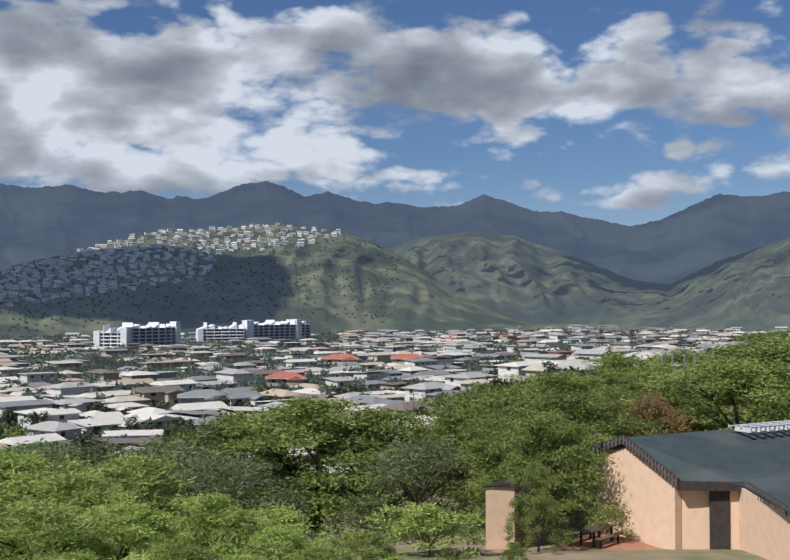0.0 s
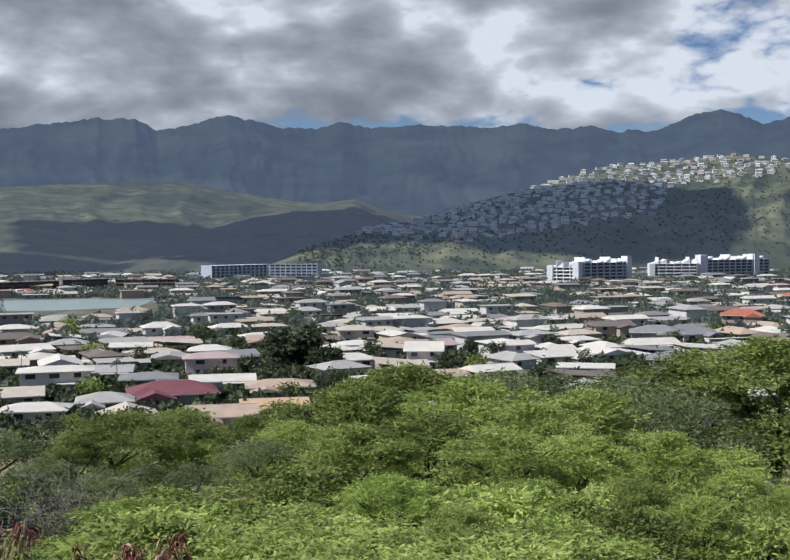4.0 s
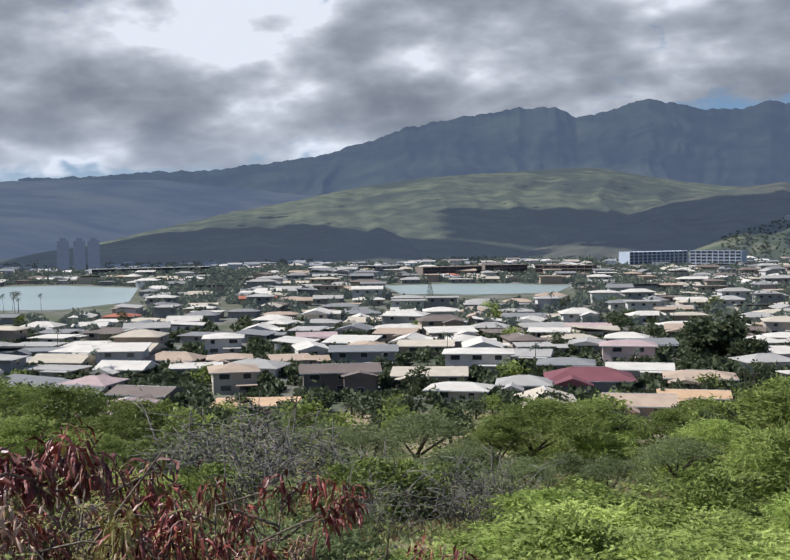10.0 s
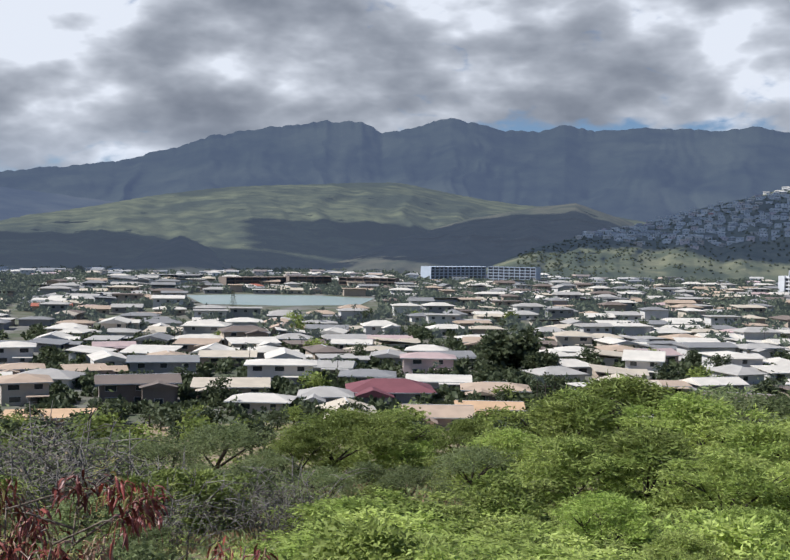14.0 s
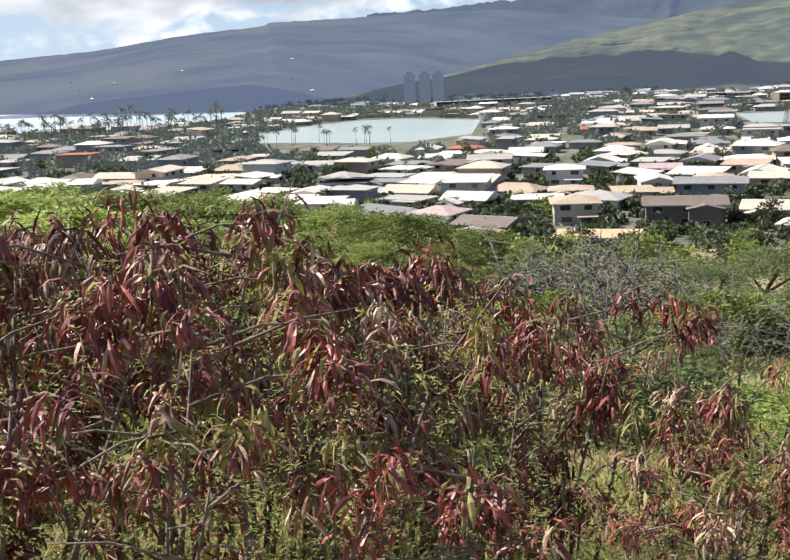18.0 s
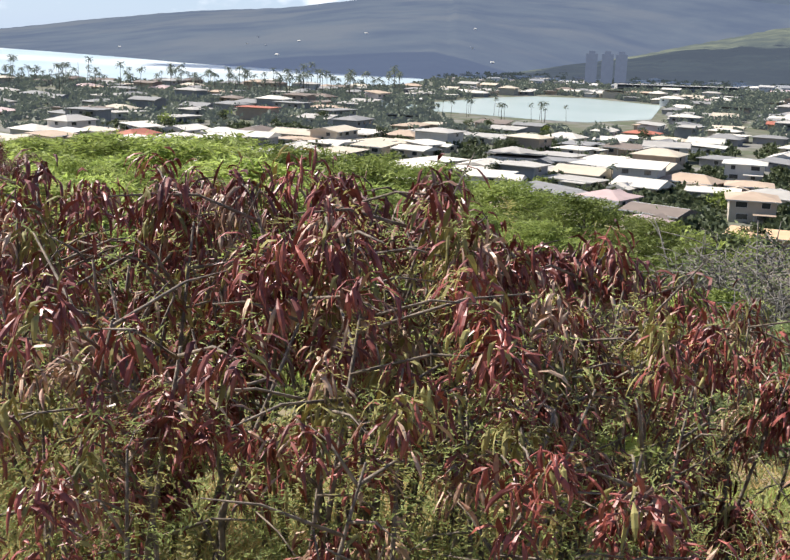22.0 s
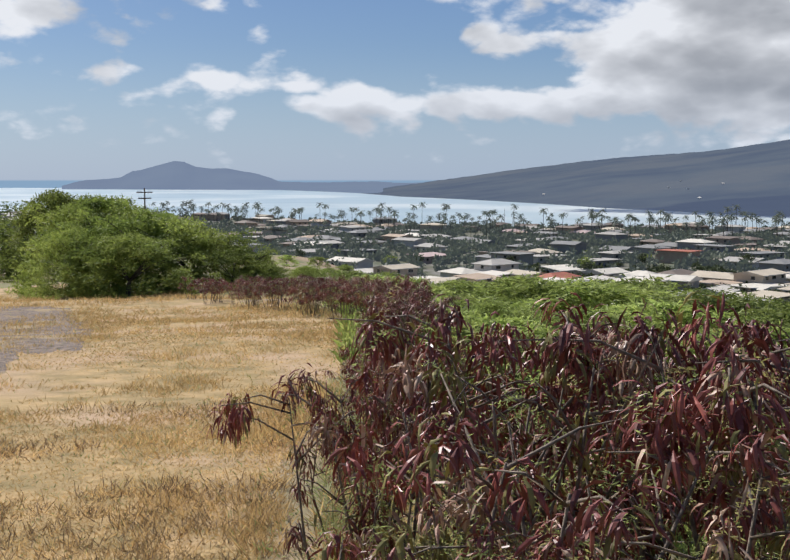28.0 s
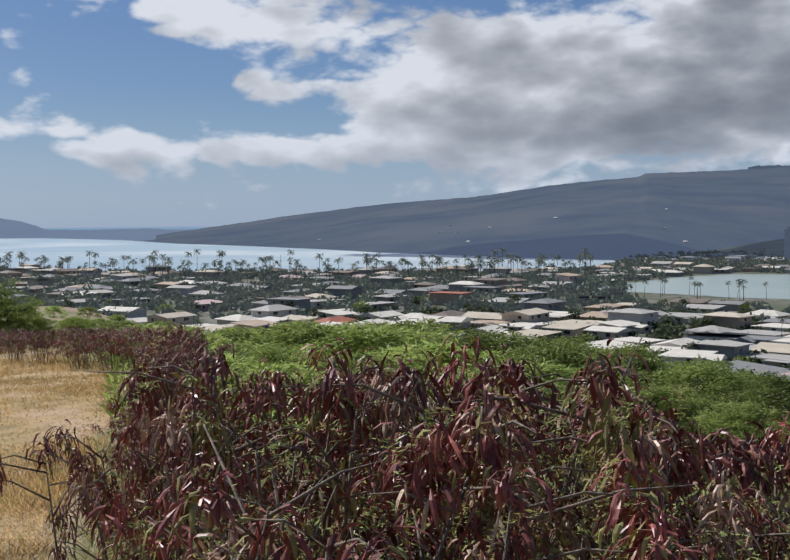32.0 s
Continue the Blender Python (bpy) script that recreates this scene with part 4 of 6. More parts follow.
GREEN = "spreading thorn tree with fine green foliage"
grove(THORN, "thorn_tree", GREEN, [(-23.5, 72, -4.6, 1.25), (-19.5, 74, -5.5, 1.1), (-27, 76, -5.2, 1.1), (-31.5, 85, -5.0, 1.1), (-34, 80, -4.2, 1.2), (-37, 74, -4.4, 1.25), (-35.5, 62, -6.0, 1.1),
      (-36.0, 55, -5.4, 0.72), (-35.6, 49.5, -8.0, 0.5), (-34.4, 61, -5.2, 1.0), (-33, 96, -4.0, 1.2), (-36.5, 110, -3.4, 1.3), (-39.5, 118, -2.4, 1.2), (-43, 130, -2.2, 1.2), (-41, 95, -3.4, 1.2), (-45, 92, -2.6, 1.3), (-48.5, 100, -1.4, 1.4), (-47, 150, -1.2, 1.3), (-51, 120, -1.0, 1.4), (-54, 90, -1.2, 1.4),
      (10, 60, -8.5, 1.3), (7.3, 64, -8.5, 1.2), (12.5, 58, -9.4, 1.1), (3.5, 66, -8.9, 1.1), (31.5, 62, -8.2, 1.2), (35, 66, -7.2, 1.2), (39, 70, -6.7, 1.2), (43, 72, -5.9, 1.2), (46.5, 74, -5.6, 1.2), (50, 78, -5.2, 1.2), (37, 52, -8.6, 1.2), (41, 56, -7.9, 1.2), (29, 58, -9.4, 1.1), (33, 50, -9.8, 1.2), (45, 54, -7.6, 1.2)], "thorn trees on the hillside")
grove(BRIGHT, "thorn_tree", "bright green feathery thorn tree", [(-14.5, 52, -7.4, 1.1), (-11.5, 46, -8.2, 1.1), (-8.0, 54, -7.0, 1.1), (-4.8, 60, -6.1, 1.0), (-2.2, 54, -7.0, 1.0), (-6.0, 40, -8.6, 1.1), (-2.0, 38, -9.4, 1.1), (1.2, 48, -9.2, 1.0), (-10, 36, -9.6, 1.1), (-14, 38, -9.8, 1.0), (-18.5, 42, -9.6, 1.0),
      (-22, 34, -11.3, 1.0), (-17, 30, -12.0, 1.0), (-26.5, 36, -11.6, 0.9), (-12, 27, -12.2, 1.0), (-4, 26, -12.0, 1.1), (-7.8, 22, -13.6, 1.0), (-34.5, 40, -12.2, 0.7), (-24.5, 28, -12.3, 0.8), (-28.2, 27, -13.6, 0.8), (-20.5, 25, -12.6, 0.9), (-30.6, 33, -13.0, 0.7), (70.3, 58, -5.0, 1.2), (69, 50, -5.5, 1.1), (67.6, 62, -5.0, 1.2), (71.5, 66, -4.6, 1.2), (69.5, 95, -4.6, 1.3), (71, 108, -4.2, 1.3), (72.6, 102, -4.0, 1.3), (73.8, 96, -3.7, 1.2), (-39, 88, -4.9, 1.1), (48, 60, -6.6, 1.2), (53, 70, -5.6, 1.3), (56.5, 80, -4.7, 1.3), (60, 84, -4.5, 1.3), (54, 95, -4.6, 1.3), (63.5, 90, -4.9, 1.2), (66.5, 84, -5.2, 1.1), (51, 48, -7.2, 1.2), (57, 56, -6.2, 1.2), (61.5, 60, -5.9, 1.1)], "thorn trees on the hillside")
grove(DULL, "grey_green_tree", "thin grey-green scrub tree", [(16.5, 56, -9.2, 1.2), (19.5, 52, -9.8, 1.1), (14, 46, -10.6, 1.1), (17.5, 40, -11.2, 1.1), (-16, 66, -6.8, 1.2), (-12.5, 70, -6.7, 1.2), (-9.5, 74, -6.6, 1.2), (-18.5, 58, -7.6, 1.1), (-29.5, 62, -6.8, 1.0), (11, 40, -11.4, 1.1), (22, 60, -9.6, 1.1), (6.5, 42, -11.3, 1.1), (3.0, 46, -10.2, 1.1)], "scrub trees on the hillside")
grove(MESQ, "thorn_tree", "wide low feathery thorn tree beside the dry field", [(82.0, 57, -0.3, 0.78), (79.9, 55, -0.9, 0.8), (77.4, 54, -1.8, 0.85), (75.4, 53, -2.9, 0.9), (73.8, 52, -4.0, 1.0), (80.8, 51, -2.2, 0.9), (84.2, 68, -0.1, 0.62), (83.2, 53, -1.8, 0.6), (88.6, 74, -1.0, 0.9), (71.6, 56, -5.0, 0.8)], "thorn trees by the field")
for head, d, size in ((25.8, 48, 2.0), (24.2, 44, 1.8), (27.6, 51, 2.0), (22.9, 40, 1.5), (26.4, 40, 1.5), (24.8, 36, 1.2), (28.8, 44, 1.4), (20.0, 36, 1.1), (17.6, 34, 1.0), (15.4, 35, 1.0), (12.2, 37, 1.0), (18.8, 30, 0.8), (14.0, 31, 0.8)):
    plant(BARE[rng.randrange(3)], "bare_shrub", "grey leafless thicket of dry twigs", "shrub", on_ground(head, d), size, rng.uniform(0, 6.28), "bare shrubs on the slope")

grove([tree_kind(45, 5.0, 7.0, M_LEAF_RUST, 60, 0.26, 0.09, clumps=90, skirt=0.2)], "rust_leaved_tree", "tree with rusty orange foliage among green trees", [(-41.2, 78, -4.3, 0.7)], "")
# brush behind the edge row, between the field and the green trees
for k in range(46):
    h, d = rng.uniform(58, 71.5), rng.uniform(11, 62)
    if h > float(np.interp(d, [0, 10, 14.5, 20, 28, 37, 60], [66, 66, 64.5, 62.5, 66, 70, 71.5])):
        continue
    plant(BUSH[rng.choice((0, 1, 1))], "low_bush", "low leafy green bush behind the pod shrubs", "bush", on_ground(h, d), rng.uniform(0.35, 0.6) * (0.7 + 0.014 * d), rng.uniform(0, 6.28), "low bushes on the slope", 1.4)
for k in range(110):
    h, d = rng.uniform(-30, 64), 12 * math.exp(rng.uniform(0, 1.75))
    if d < 17 and (h < -2 or h > 50) or h > 45 and d < 24 or 4 < h < 19 and 17 < d < 27:
        continue
    kind = BUSH[2] if 8 < h < 30 and rng.random() < 0.6 else BUSH[rng.choice((0, 1, 1) if h < 4 else (0, 1, 0))]
    plant(kind, "low_bush", "low leafy green bush on the slope", "bush", on_ground(h, d), rng.uniform(0.45, 1.0) * (0.6 + 0.012 * d), rng.uniform(0, 6.28), "low bushes on the slope")

# low bright green growth that covers the slope in front of the thorn trees
for k in range(120):
    h, d = rng.uniform(-14, 15), 8.5 * math.exp(rng.uniform(0, 1.35))
    if h > 11 and d > 22 or h > 13 and d < 11:
        continue
    plant(BUSH[1], "low_bush", "low spreading bright green bush on the slope", "bush", on_ground(h, d), 0.22 + 0.011 * d * rng.uniform(0.7, 1.2), rng.uniform(0, 6.28), "low bushes on the slope", 1.7)

# ---- grass and ground cover ----
def blades(name, label, spots, lengths, widths, materials, share, lean=0.5):
    g = np.random.default_rng(9)
    n = len(spots)
    way = g.normal(0, lean, (n, 3))
    way[:, 2] = 1.0
    me = leaf_mesh(name, spots, way, g.normal(0, 1, (n, 3)), lengths, widths, materials[0])
    for m in materials[1:]:
        me.materials.append(m)
        me.polygons.foreach_set("material_index", (g.uniform(size=n) < share).astype(np.int32))
    return single(name, me, None, label, "grass", kind="stuff")


g = np.random.default_rng(4)
M_BRAMBLE = leafy("brown_bramble", (0.20, 0.13, 0.08), (0.27, 0.20, 0.11), vary=0.4, through_light=0.3)


def spots_in(n, h0, h1, d0, d1, patchy=0.0, scale=0.6):
    d = np.exp(g.uniform(math.log(d0), math.log(d1), n))
    h = np.radians(g.uniform(h0, h1, n))
    x, y = -d * np.sin(h), d * np.cos(h)
    if patchy:
        keep = rough_field(x, y, scale, 3, 6) > patchy - 1
        x, y = x[keep], y[keep]
    return np.stack([x, y, ground(x, y) - 0.01], -1), np.hypot(x, y)


p, d = spots_in(230000, 69, 100, 4.0, 34)
edge = np.interp(d, [0, 5.6, 10, 14.5, 20, 28, 37, 60], [74, 72.5, 71.2, 69.5, 67.6, 69.5, 71.5, 72.0])
head = np.degrees(np.arctan2(-p[:, 0], p[:, 1]))
ok = (head > edge) & (rough_field(p[:, 0], p[:, 1], 0.35, 3, 8) + g.uniform(-0.35, 0.35, len(p)) > -0.02)
p, d, head, edge = p[ok], d[ok], head[ok], edge[ok]
tall = np.exp(-((head - edge) / 2.5) ** 2)
blades("dry_grass", "sparse straw-coloured dry grass on pale soil", p, (0.03 + 0.006 * np.sqrt(d)) * g.uniform(0.4, 1.4, len(p)) * (1 + 0.6 * tall), 0.0025 + 0.0006 * d, [M_STRAW, M_STRAW_GREEN], 0.1, 2.2)
p, d = spots_in(110000, -8, 70.5, 2.6, 14, 0.5)
blades("slope_grass", "mixed green and straw grass under the shrubs", p, g.uniform(0.07, 0.34, len(p)), 0.005 + 0.0006 * d, [M_STRAW_GREEN, M_STRAW], 0.4, 1.2)
p, d = spots_in(80000, -25, 30, 4.5, 36, 0.8, 0.25)
blades("green_ground_cover", "low bright green grass and vines on the slope", p, g.uniform(0.1, 0.35, len(p)) * np.clip(d / 13, 0.35, 1), 0.006 + 0.0024 * d, [M_LEAF_BRIGHT, M_STRAW_GREEN], 0.3, 1.6)
p, d = spots_in(52000, 24, 69.5, 16.0, 110, 0.9, 0.12)
blades("green_brush", "low green brush between the trees", p, g.uniform(0.1, 0.3, len(p)) + 0.005 * d, 0.03 + 0.0022 * d, [M_LEAF_BRIGHT, M_LEAF_TREE], 0.5, 0.9)
p, d = spots_in(60000, -6, 31, 13.0, 60, 0.75, 0.3)
blades("dry_bramble", "tangled dull brown and grey-green bramble on the slope", p, g.uniform(0.12, 0.4, len(p)) * (0.6 + 0.012 * d), 0.012 + 0.0022 * d, [M_LEAF_DULL, M_BRAMBLE], 0.45, 1.5)
p, d = spots_in(42000, -52, 24, 34.0, 210, 0.9, 0.08)
ok = (np.degrees(np.arctan2(-p[:, 0], p[:, 1])) > -27) | (d > 66)
p, d = p[ok], d[ok]
blades("hillside_brush", "dry and green brush on the lower hillside", p, g.uniform(0.1, 0.2, len(p)) + 0.0025 * d, 0.04 + 0.0025 * d, [M_LEAF_DULL, M_LEAF_TREE], 0.6, 1.6)

# tufts: knots of longer straw along the edge and scattered over the field
c, d = spots_in(9000, 69, 100, 3.6, 55)
head = np.degrees(np.arctan2(-c[:, 0], c[:, 1]))
edge = np.interp(d, [0, 5.6, 10, 14.5, 20, 28, 37, 60], [74, 72.5, 71.2, 69.5, 67.6, 69.5, 71.5, 72.0])
ok = (head > edge) & (rough_field(c[:, 0], c[:, 1], 0.5, 2, 3) + g.uniform(-0.3, 0.3, len(c)) > -0.02)
c, d, near_edge = c[ok], d[ok], np.exp(-((head[ok] - edge[ok]) / 2.0) ** 2)
k = 24
p = np.repeat(c, k, axis=0) + g.normal(0, 1, (len(c) * k, 3)) * np.repeat(0.05 + 0.004 * d, k)[:, None] * np.array([1, 1, 0])
p[:, 2] = ground(p[:, 0], p[:, 1]) - 0.01
blades("straw_tufts", "tufts of longer dry straw grass in the field", p, np.repeat((0.05 + 0.003 * d) * g.uniform(0.5, 1.6, len(c)) + 0.10 * near_edge, k) * g.uniform(0.5, 1.3, len(p)), np.repeat(0.003 + 0.0004 * d, k), [M_STRAW, M_STRAW_GREEN], 0.07, 0.9)

# patches of greener grass, and dead brown tufts among the straw
p, d = spots_in(50000, 80, 100, 4.5, 15)
head = np.degrees(np.arctan2(-p[:, 0], p[:, 1]))
ok = (head > np.interp(d, EDGE_D, EDGE_H) + 1.5) & (rough_field(p[:, 0], p[:, 1], 0.16, 3, 12) + g.uniform(-0.12, 0.12, len(p)) > 0.18)
p, d = p[ok], d[ok]
blades("green_field_grass", "patches of yellow-green grass in the dry field", p, (0.03 + 0.008 * np.sqrt(d)) * g.uniform(0.5, 1.5, len(p)), 0.003 + 0.0006 * d, [M_STRAW_GREEN, M_STRAW], 0.4, 1.4)
c, d = spots_in(1500, 68, 100, 3.5, 12)
head = np.degrees(np.arctan2(-c[:, 0], c[:, 1]))
ok = (head > np.interp(d, EDGE_D, EDGE_H) - 1.0) & (rough_field(c[:, 0], c[:, 1], 0.8, 2, 15) + 0.5 * np.exp(-((head - np.interp(d, EDGE_D, EDGE_H)) / 2.5) ** 2) > 0.12)
c, d = c[ok], d[ok]
k = 26
p = np.repeat(c, k, axis=0) + g.normal(0, 1, (len(c) * k, 3)) * np.repeat(0.04 + 0.004 * d, k)[:, None] * np.array([1, 1, 0])
p[:, 2] = ground(p[:, 0], p[:, 1]) - 0.01
blades("brown_tufts", "dead brown tufts of grass in the dry field", p, np.repeat((0.05 + 0.003 * d) * g.uniform(0.6, 2.0, len(c)), k) * g.uniform(0.5, 1.3, len(p)), np.repeat(0.003 + 0.0005 * d, k), [M_BRAMBLE, M_STRAW], 0.45, 0.9)

# ---- the town on the plain ----
PANES = {}


def pane_mesh(w, h):
    key = (round(w, 1), round(h, 1))
    if key not in PANES:
        s = Shape()
        s.box(-key[0] / 2 - 0.08, -0.05, -0.08, key[0] / 2 + 0.08, 0.03, key[1] + 0.08, 1)
        s.box(-key[0] / 2, -0.08, 0, key[0] / 2, -0.045, key[1], 0)
        PANES[key] = s.mesh("window", [M_GLASS, M_FASCIA])
    return PANES[key]


def roof_shape(w, d, z, rise, kind, eave=0.95, thick=0.22):
    """A roof slab with overhang: flat, shed, gable (ridge along w), cross gable or hip."""
    x, y = w / 2 + eave, d / 2 + eave
    s = Shape()
    if kind == "flat":
        return s.box(-x, -y, z, x, y, z + thick)
    if kind == "shed":
        lo, hi = z, z + rise * 0.7
        return s.add([(-x, -y, lo), (x, -y, lo), (x, y, hi), (-x, y, hi), (-x, -y, lo + thick), (x, -y, lo + thick), (x, y, hi + thick), (-x, y, hi + thick)],
                     [(3, 2, 1, 0), (4, 5, 6, 7), (0, 1, 5, 4), (1, 2, 6, 5), (2, 3, 7, 6), (3, 0, 4, 7)])
    r = x if kind == "gable" else x - y * 0.9
    base = [(-x, -y, z), (x, -y, z), (x, y, z), (-x, y, z)]
    edge = [(-x, -y, z + thick), (x, -y, z + thick), (x, y, z + thick), (-x, y, z + thick)]
    s.add(base + edge + [(-r, 0, z + rise + thick), (r, 0, z + rise + thick)],
          [(3, 2, 1, 0), (0, 1, 5, 4), (1, 2, 6, 5), (2, 3, 7, 6), (3, 0, 4, 7), (4, 5, 9, 8), (6, 7, 8, 9), (5, 6, 9), (7, 4, 8)])
    return s


def house(pos, turn, w, d, storeys, kind, roof, wall, rng, label="", rise=1.5, windows=True, porch=True):
    h = 2.6 * storeys - 0.1
    ob = thing("house", label or ("two-storey" if storeys > 1 else "single-storey") + " suburban house with a low roof", "house",
               Matrix.LocRotScale(Vector(pos), Euler((0, 0, turn)), None), "houses of the town")
    part("wall", Shape().box(-w / 2, -d / 2, -0.6, w / 2, d / 2, h), wall, ob)
    top = part("roof", roof_shape(w, d, h, rise, kind), roof, ob)
    if kind in ("hip", "gable"):
        r = w / 2 + 0.7 if kind == "gable" else w / 2 - d / 2 * 0.9
        part("ridge_cap", Shape().box(-r, -0.14, h + rise + 0.20, r, 0.14, h + rise + 0.27), M_FASCIA, top)
    part("fascia", Shape().box(-w / 2 - 0.95, -d / 2 - 1.01, h - 0.04, w / 2 + 0.95, -d / 2 - 0.955, h + 0.2), M_FASCIA, top)
    if windows:
        for st in range(storeys):
            n = max(2, int(w / 5.2))
            for i in range(n):
                x = -w / 2 + w * (i + 0.5) / n + rng.uniform(-0.4, 0.4)
                o = part("window", pane_mesh(rng.choice((1.2, 1.8, 2.4)), 1.2), None, ob)
                o.matrix_basis = Matrix.Translation((x, -d / 2 - 0.02, 0.95 + 2.7 * st))
            o = part("window", pane_mesh(1.5, 1.2), None, ob)
            o.matrix_basis = pose(-w / 2 - 0.02, rng.uniform(-d / 4, d / 4), 0.95 + 2.7 * st, 0, 0, -90)
    if rng.random() < 0.6:
        ww, wd, x0 = w * rng.uniform(0.35, 0.5), rng.uniform(3.5, 5.5), rng.choice((-1, 1)) * w * 0.24
        part("wing_wall", Shape().box(x0 - ww / 2, -d / 2 - wd, -0.6, x0 + ww / 2, -d / 2 - 0.01, h - 0.35), wall, ob)
        z0, e = h - 0.35, 0.7
        g_ = Shape().add([(x0 - ww / 2 - e, -d / 2 - wd - e, z0), (x0 + ww / 2 + e, -d / 2 - wd - e, z0), (x0 + ww / 2 + e, -d / 2 + 1.5, z0), (x0 - ww / 2 - e, -d / 2 + 1.5, z0),
                          (x0, -d / 2 - wd - e, z0 + rise * 0.7), (x0, -d / 2 + 1.5, z0 + rise * 0.7)], [(3, 2, 1, 0), (0, 1, 4), (2, 3, 5), (1, 2, 5, 4), (3, 0, 4, 5)])
        part("wing_roof", g_, roof, ob)
        o = part("window", pane_mesh(1.8, 1.2), None, ob)
        o.matrix_basis = Matrix.Translation((x0, -d / 2 - wd - 0.02, 0.95))
        porch = False
    if porch:
        s = Shape().box(0, -d / 2 - 3.6, 2.35, w / 2, -d / 2 - 0.8, 2.5)
        car = part("carport_roof", s, roof, ob)
        for x in (0.2, w / 2 - 0.2):
            part("post", Shape().box(x - 0.07, -d / 2 - 3.4, -0.6, x + 0.07, -d / 2 - 3.26, 2.35), M_FASCIA, car)
    return ob


def inside(p, ring):
    hit, n = False, len(ring)
    for i in range(n):
        (x0, y0), (x1, y1) = ring[i], ring[(i + 1) % n]
        if (y0 > p[1]) != (y1 > p[1]) and p[0] < (x1 - x0) * (p[1] - y0) / (y1 - y0) + x0:
            hit = not hit
    return hit


WET = [[tuple(polar(h, d)[:2]) for h, d in ring] for ring in (
    [(43.0, 1100), (44.5, 850), (50, 830), (56, 840), (63, 850), (70, 920), (76, 1070), (82, 1220), (95, 1270), (95, 3000), (43, 3000)],
    [(30.9, 770), (31.0, 530), (34.9, 480), (37.7, 490), (41.6, 520), (46.5, 560), (43.2, 680), (40.5, 780), (37.6, 830), (34.5, 830)],
    [(18.9, 740), (18, 540), (13.6, 530), (8.8, 540), (8.0, 720), (11.5, 752), (15.7, 756)])]

# houses that stand out, then street after street
rng = random.Random(12)
R = dict(zip(("white", "pale_grey", "beige", "grey", "tan", "brown", "rose", "maroon", "brick_red", "orange"), ROOFS))
W = dict(zip(("white", "cream", "grey", "tan", "brown", "pink"), WALLS))
KNOWN = []


def known(head, d, turn, w, dp, st, kind, roof, wall, label, rise=1.6, **more):
    p = polar(head, d, 0.7)
    KNOWN.append((p.x, p.y, max(w, dp) * 0.62))
    return house(p, radians(turn), w, dp, st, kind, R[roof], W[wall], rng, label, rise, **more)


known(7.6, 256, 12, 19, 13, 1, "hip", "maroon", "grey", "grey house with a maroon tiled hip roof", 2.4)
known(11.0, 246, 10, 11, 9, 1, "hip", "pale_grey", "grey", "grey house with a pale hip roof", 1.6)
known(20.8, 250, 24, 17, 9, 2, "gable", "brown", "brown", "brown two-storey house with a gabled roof", 1.4)
known(26.4, 256, 30, 10, 11, 2, "hip", "tan", "cream", "cream tiered house with stacked low roofs", 1.3)
known(26.9, 336, 25, 11, 10, 2, "hip", "white", "white", "square white two-storey house", 1.2)
known(25.2, 222, 20, 16, 10, 1, "flat", "orange", "tan", "low house with a broad sand-coloured roof", porch=False)
known(2.3, 232, 5, 13, 9, 1, "gable", "orange", "tan", "low house with an orange-tan roof", 1.0)
known(2.0, 262, 5, 15, 10, 1, "hip", "tan", "brown", "low brown house with a tan hip roof", 1.3)
known(5.0, 275, 5, 15, 9, 1, "gable", "white", "grey", "low house with a bright white gabled roof", 1.2)
known(13.4, 285, 12, 17, 10, 2, "hip", "white", "white", "white two-storey house with a row of windows", 1.0)
known(5.6, 305, 8, 14, 9, 2, "hip", "rose", "pink", "pink two-storey house with a rose roof", 1.2)
known(19.5, 292, 18, 17, 9, 2, "gable", "grey", "grey", "blue-grey two-storey house with a gabled roof", 1.2)
known(16.0, 262, 14, 17, 10, 1, "shed", "beige", "tan", "low house with a beige shed roof", 1.2)
known(-5.7, 318, -8, 10, 12, 2, "gable", "white", "white", "white two-storey house with a steep gable", 2.2)
known(-10.5, 262, -10, 15, 9, 1, "gable", "brown", "tan", "low house with a brown roof", 1.2)
known(-14.2, 300, -16, 14, 10, 1, "flat", "white", "white", "low white house with a flat roof", porch=False)
known(-17.8, 385, -16, 17, 12, 2, "hip", "grey", "grey", "large grey two-storey house with stacked hip roofs", 2.0)
known(-18.8, 300, -18, 14, 10, 2, "hip", "grey", "grey", "grey two-storey house with a hip roof", 1.6)
known(-22, 475, -20, 16, 11, 2, "hip", "brick_red", "tan", "house with a red tiled hip roof", 2.4)
known(-24.9, 640, -22, 20, 12, 2, "hip", "brick_red", "cream", "house with a red tiled hip roof", 2.6)
known(-28.5, 640, -26, 20, 12, 2, "hip", "brick_red", "cream", "house with a red tiled hip roof", 2.6)
known(-33, 520, -30, 22, 12, 1, "hip", "maroon", "brown", "long house with a dark red roof", 2.0)
known(22.0, 360, 22, 12, 9, 1, "gable", "rose", "pink", "low pink house with a rose roof", 1.2)
known(30.8, 380, 28, 14, 10, 2, "gable", "pale_grey", "white", "white two-storey house with a pale gable", 1.4)

